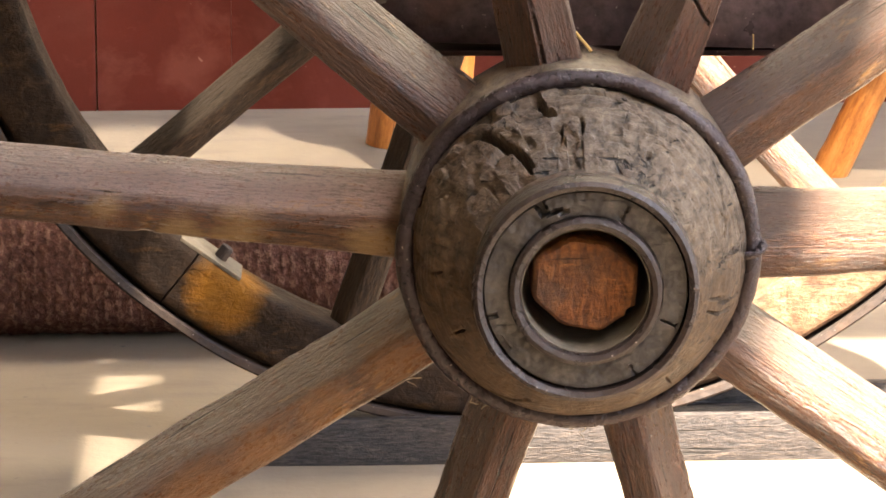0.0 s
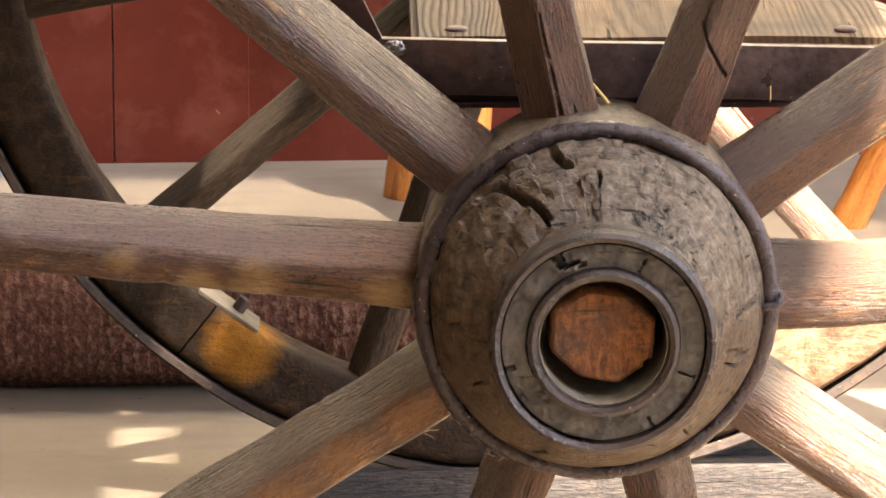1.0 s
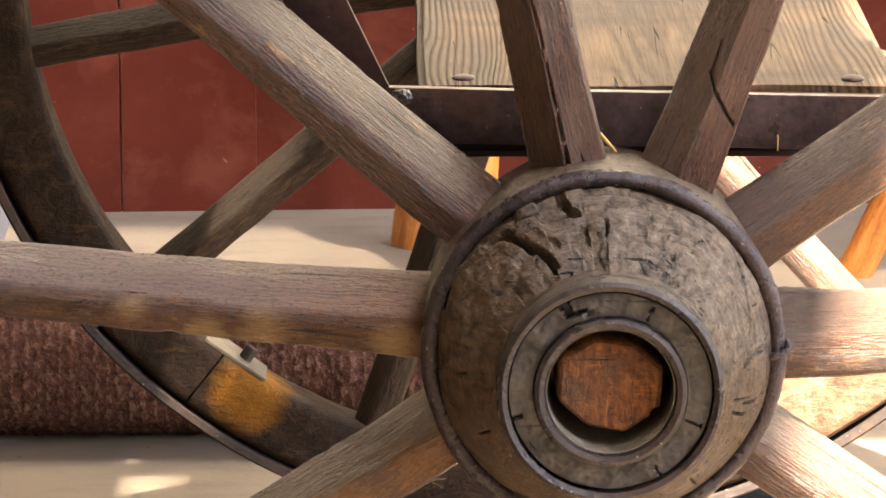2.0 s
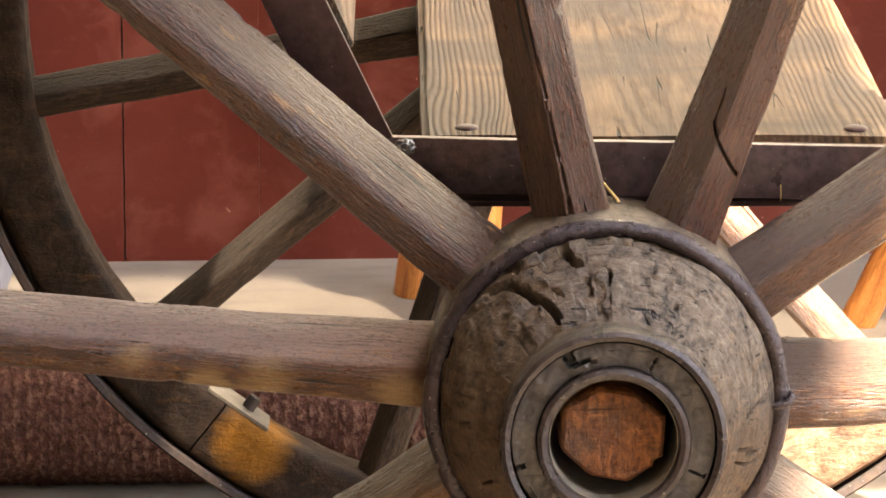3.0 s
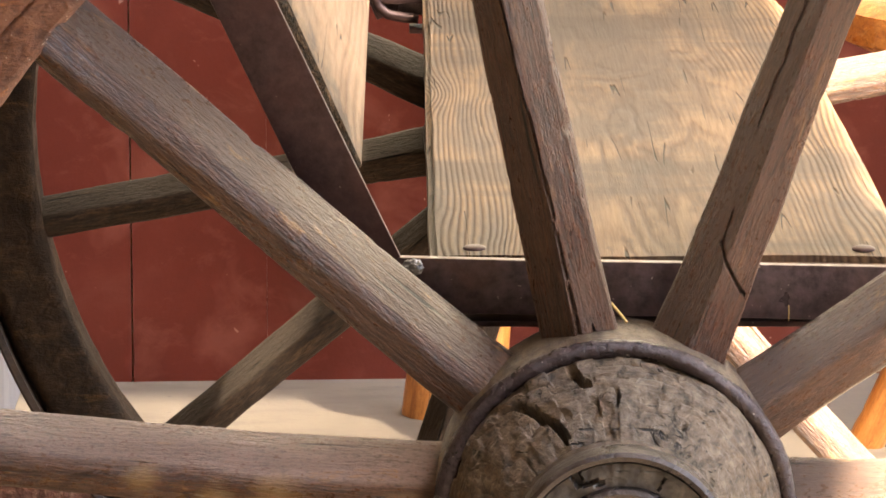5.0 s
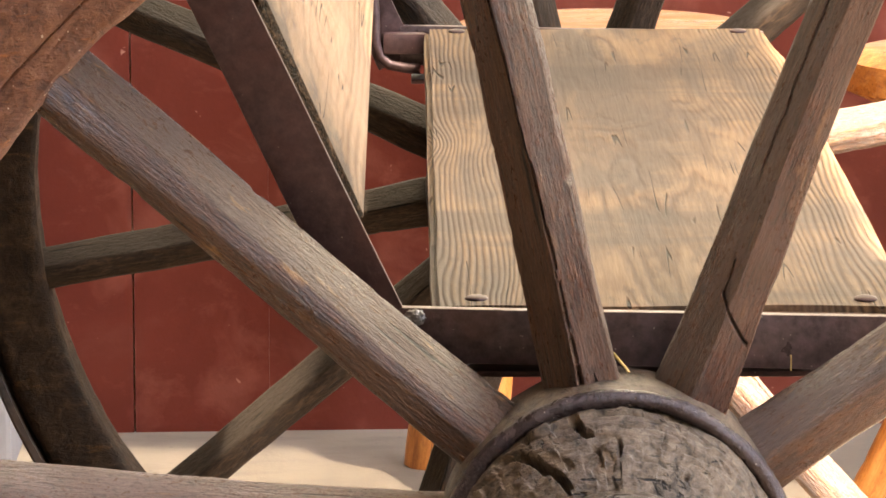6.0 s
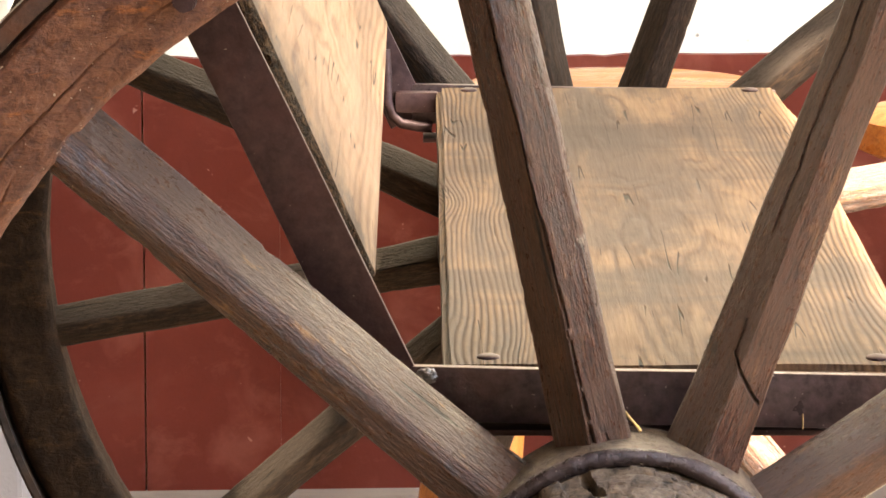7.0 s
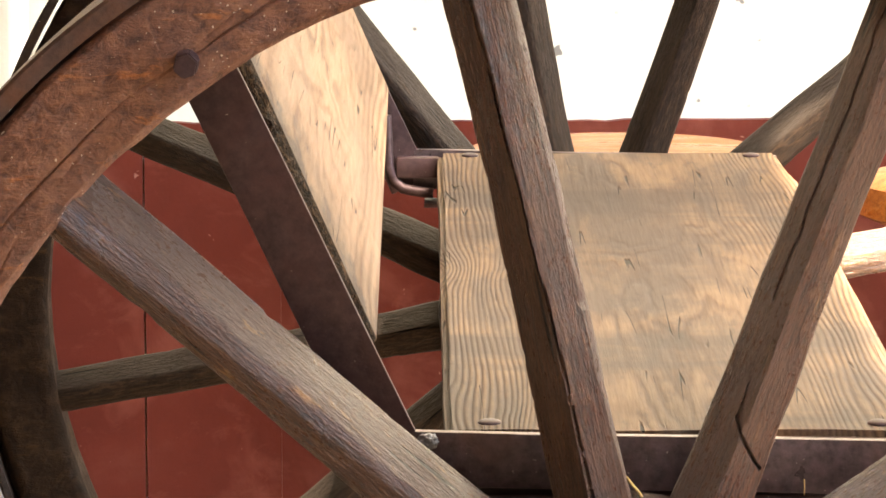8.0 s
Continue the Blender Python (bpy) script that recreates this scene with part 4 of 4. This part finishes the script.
    for v in bm.verts:
        if v.co.y < 2.5175 and v.co.x > -0.004:
            jag = 0.5 + noise.noise(Vector((7, 0, v.co.z * 55))) + 0.6 * noise.noise(Vector((3, 0, v.co.z * 160)))
            v.co.x -= (0.0115 if v.co.y < 2.507 else 0.006) * max(0.2, jag)
            v.co.y += 0.002 * jag
        if v.co.y < 2.507:
            v.co.y += 0.004 * noise.noise(Vector((v.co.x * 80, 0, v.co.z * 60)))
            v.co.x += 0.003 * noise.noise(Vector((4, 0, v.co.z * 45)))
            if v.co.z < 0.04:
                v.co.x -= 0.003 * (0.04 - v.co.z) / 0.04
    for f in bm.faces:
        f.material_index = 1 if f.calc_center_median().y < 2.516 else 0
    part("backrest_plank", bm, [BACK, END_GRAIN], root, "pale weathered plank backrest, torn at one end", off @ Matrix.Translation((-0.0235, 0, 0.683)) @ Matrix.Rotation(radians(-23.8), 4, "Y"), sharp=50)

    # bolts
    for x, y, z, r in ((-0.1258, 2.4235, 0.8541, 0.0076),):
        part("rim_bolt", bolt_mesh(r, 0.024), IRON, root, "rusty hexagonal bolt through the rim", off @ pose(x, y, z, 90, 12, 0))
    for x, y in ((0.040, 2.522), (0.262, 2.520), (0.040, 3.53), (0.262, 3.53)):
        bm = bmesh.new()
        bmesh.ops.create_uvsphere(bm, u_segments=20, v_segments=10, radius=1)
        for v in bm.verts:
            v.co = Vector((v.co.x * 0.0068, v.co.y * 0.0068, max(v.co.z, -0.2) * 0.0022))
        part("seat_bolt", bm, IRON, root, "dark round bolt head sunk in the seat", off @ Matrix.Translation((x, y, 0.6347)))
    return root


bench()


# ---------------------------------------------------------------- things behind
def log_leg(parent, foot, top, r0, r1, seed):
    P, Q = Vector(foot), Vector(top)
    d = (Q - P)
    me = spoke_mesh("leg", d.length, r0 * 2, r1 * 2, r0 * 2, r1 * 2, seed)
    m = Matrix.Translation(P) @ d.to_track_quat("X", "Z").to_matrix().to_4x4()
    return mesh_part("leg", me, ORANGE, parent, "varnished orange log leg", m)


def stool(at, top_z, rx, ry, feet, seed, label, splay=0.7):
    root = tagged(new("log_stool", None), label, "stool", "log stools by the wall")
    root.location = (at[0], at[1], 0)
    prof = [(0.0, 0), (0.93, 0), (1.0, 0.010), (1.0, 0.040), (0.95, 0.050), (0.0, 0.0505)]
    pts = []
    for i in range(64):
        a = 2 * math.pi * i / 64
        g = 1 + 0.03 * noise.noise(Vector((math.cos(a) * 1.5, math.sin(a) * 1.5, seed)))
        pts.append([(rx * r * g * math.cos(a), ry * r * g * math.sin(a), top_z - 0.0505 + z) for r, z in prof])
    mesh_part("seat", grid_mesh("seat", pts, wrap_u=True), ORANGE, root, "thick varnished orange wooden slab")
    for k, (fx, fy) in enumerate(feet):
        dx, dy = fx - at[0], fy - at[1]
        log_leg(root, (dx, dy, 0), (dx * splay, dy * 0.62, top_z - 0.03), 0.0175, 0.019, seed + k)
    return root


stool((0.20, 4.52), 0.488, 0.165, 0.14, [(0.018, 4.645), (0.36, 4.64), (0.075, 4.42), (0.33, 4.42)], 31, "varnished orange log stool before the red wall")
stool((0.76, 4.46), 0.475, 0.32, 0.15, [(0.476, 4.52), (1.05, 4.56), (0.58, 4.32), (1.04, 4.32)], 41, "lower varnished orange log stool with splayed legs", 0.33)


def mat_roll():
    """A rolled coir mat lying along the wheel; the weave stands out in rows of loops."""
    n, k, r = 260, 72, 0.074
    rows = []
    for i in range(n + 1):
        x = -1.1 + 1.4 * i / n
        row = []
        for j in range(k):
            a = 2 * math.pi * j / k
            g = r * (1 + 0.03 * noise.noise(Vector((x * 5, math.cos(a), math.sin(a)))))
            g += 0.0014 * math.sin(x * 2 * math.pi / 0.0115 + 2.2 * noise.noise(Vector((x * 20, a * 2, 0)))) * (1 if j % 2 else -0.6) + 0.0028 * noise.noise(Vector((x * 150, math.cos(a) * 14, math.sin(a) * 14)))
            row.append((x, g * math.cos(a), max(g * 0.92 * math.sin(a), -0.068)))
        rows.append(row)
    ob = mesh_part("rolled_mat", grid_mesh("rolled_mat", rows, wrap_v=True, caps=True), COIR, m=pose(0, 3.964, 0.068, 0, 0, 0.6))
    tagged(ob, "rolled dark brown coir mat lying on the concrete", "mat")


mat_roll()


def straw(points, name="straw"):
    ob = tube_curve(name, points, 0.0009, STRAW, None, "", 6)
    tagged(ob, "thin pale yellow straw caught behind the wheel hub", "straw")


STRAW = weathered_wood("pale_straw", (0.4, 0.27, 0.09), (0.6, 0.44, 0.17), (0.7, 0.55, 0.27), (0.5, 0.4, 0.2), rough=0.5, relief=0.1)
straw([(0.1155, 2.466, 0.6155), (0.1185, 2.462, 0.6125), (0.1225, 2.458, 0.6085), (0.1240, 2.456, 0.6065)])


fibre = tube_curve("fibre", [(0.2171, 2.4888, 0.6090), (0.2173, 2.4886, 0.6045), (0.2172, 2.4888, 0.5998)], 0.0004, STRAW, None, "", 6)
tagged(fibre, "short pale fibre stuck to the iron bar", "fibre")


def cobweb(at, spread, count, seed):
    """A wisp of dusty web: a tangle of hair-thin threads."""
    rnd = random.Random(seed)
    me = bpy.data.meshes.new("cobweb")
    verts, faces = [], []
    for _ in range(count):
        p = Vector((rnd.gauss(0, spread * 0.4), rnd.gauss(0, 0.004), rnd.gauss(0, spread * 0.3)))
        d = Vector((rnd.gauss(0, 1), rnd.gauss(0, 0.3), rnd.gauss(0, 1))).normalized()
        for k in range(7):
            w = Vector((d.z, 0, -d.x)) * 0.00028
            verts += [p + w, p - w, p + Vector((0, 0.0004, 0))]
            if k:
                n = len(verts)
                for a, b in ((0, 1), (1, 2), (2, 0)):
                    faces.append((n - 6 + a, n - 6 + b, n - 3 + b, n - 3 + a))
            p = p + d * spread * 0.13
            d = (d + Vector((rnd.gauss(0, 0.5), rnd.gauss(0, 0.1), rnd.gauss(0, 0.5)))).normalized()
    me.from_pydata([tuple(v) for v in verts], [], faces)
    ob = mesh_part("cobweb", me, WEB, None, "", Matrix.Translation(at))
    tagged(ob, "dusty grey cobweb wisp clinging to the wheel", "cobweb", kind="stuff")


WEB = weathered_wood("dusty_web", (0.2, 0.16, 0.11), (0.34, 0.28, 0.2), (0.5, 0.42, 0.32), (0.4, 0.34, 0.26), rough=0.9, relief=0.0)
cobweb((0.012, 2.436, 0.427), 0.012, 14, 1)
cobweb((0.068, 2.44, 0.412), 0.016, 10, 2)
cobweb((0.1225, 2.43, 0.400), 0.010, 10, 3)
cobweb((0.133, 2.336, 0.464), 0.006, 8, 4)
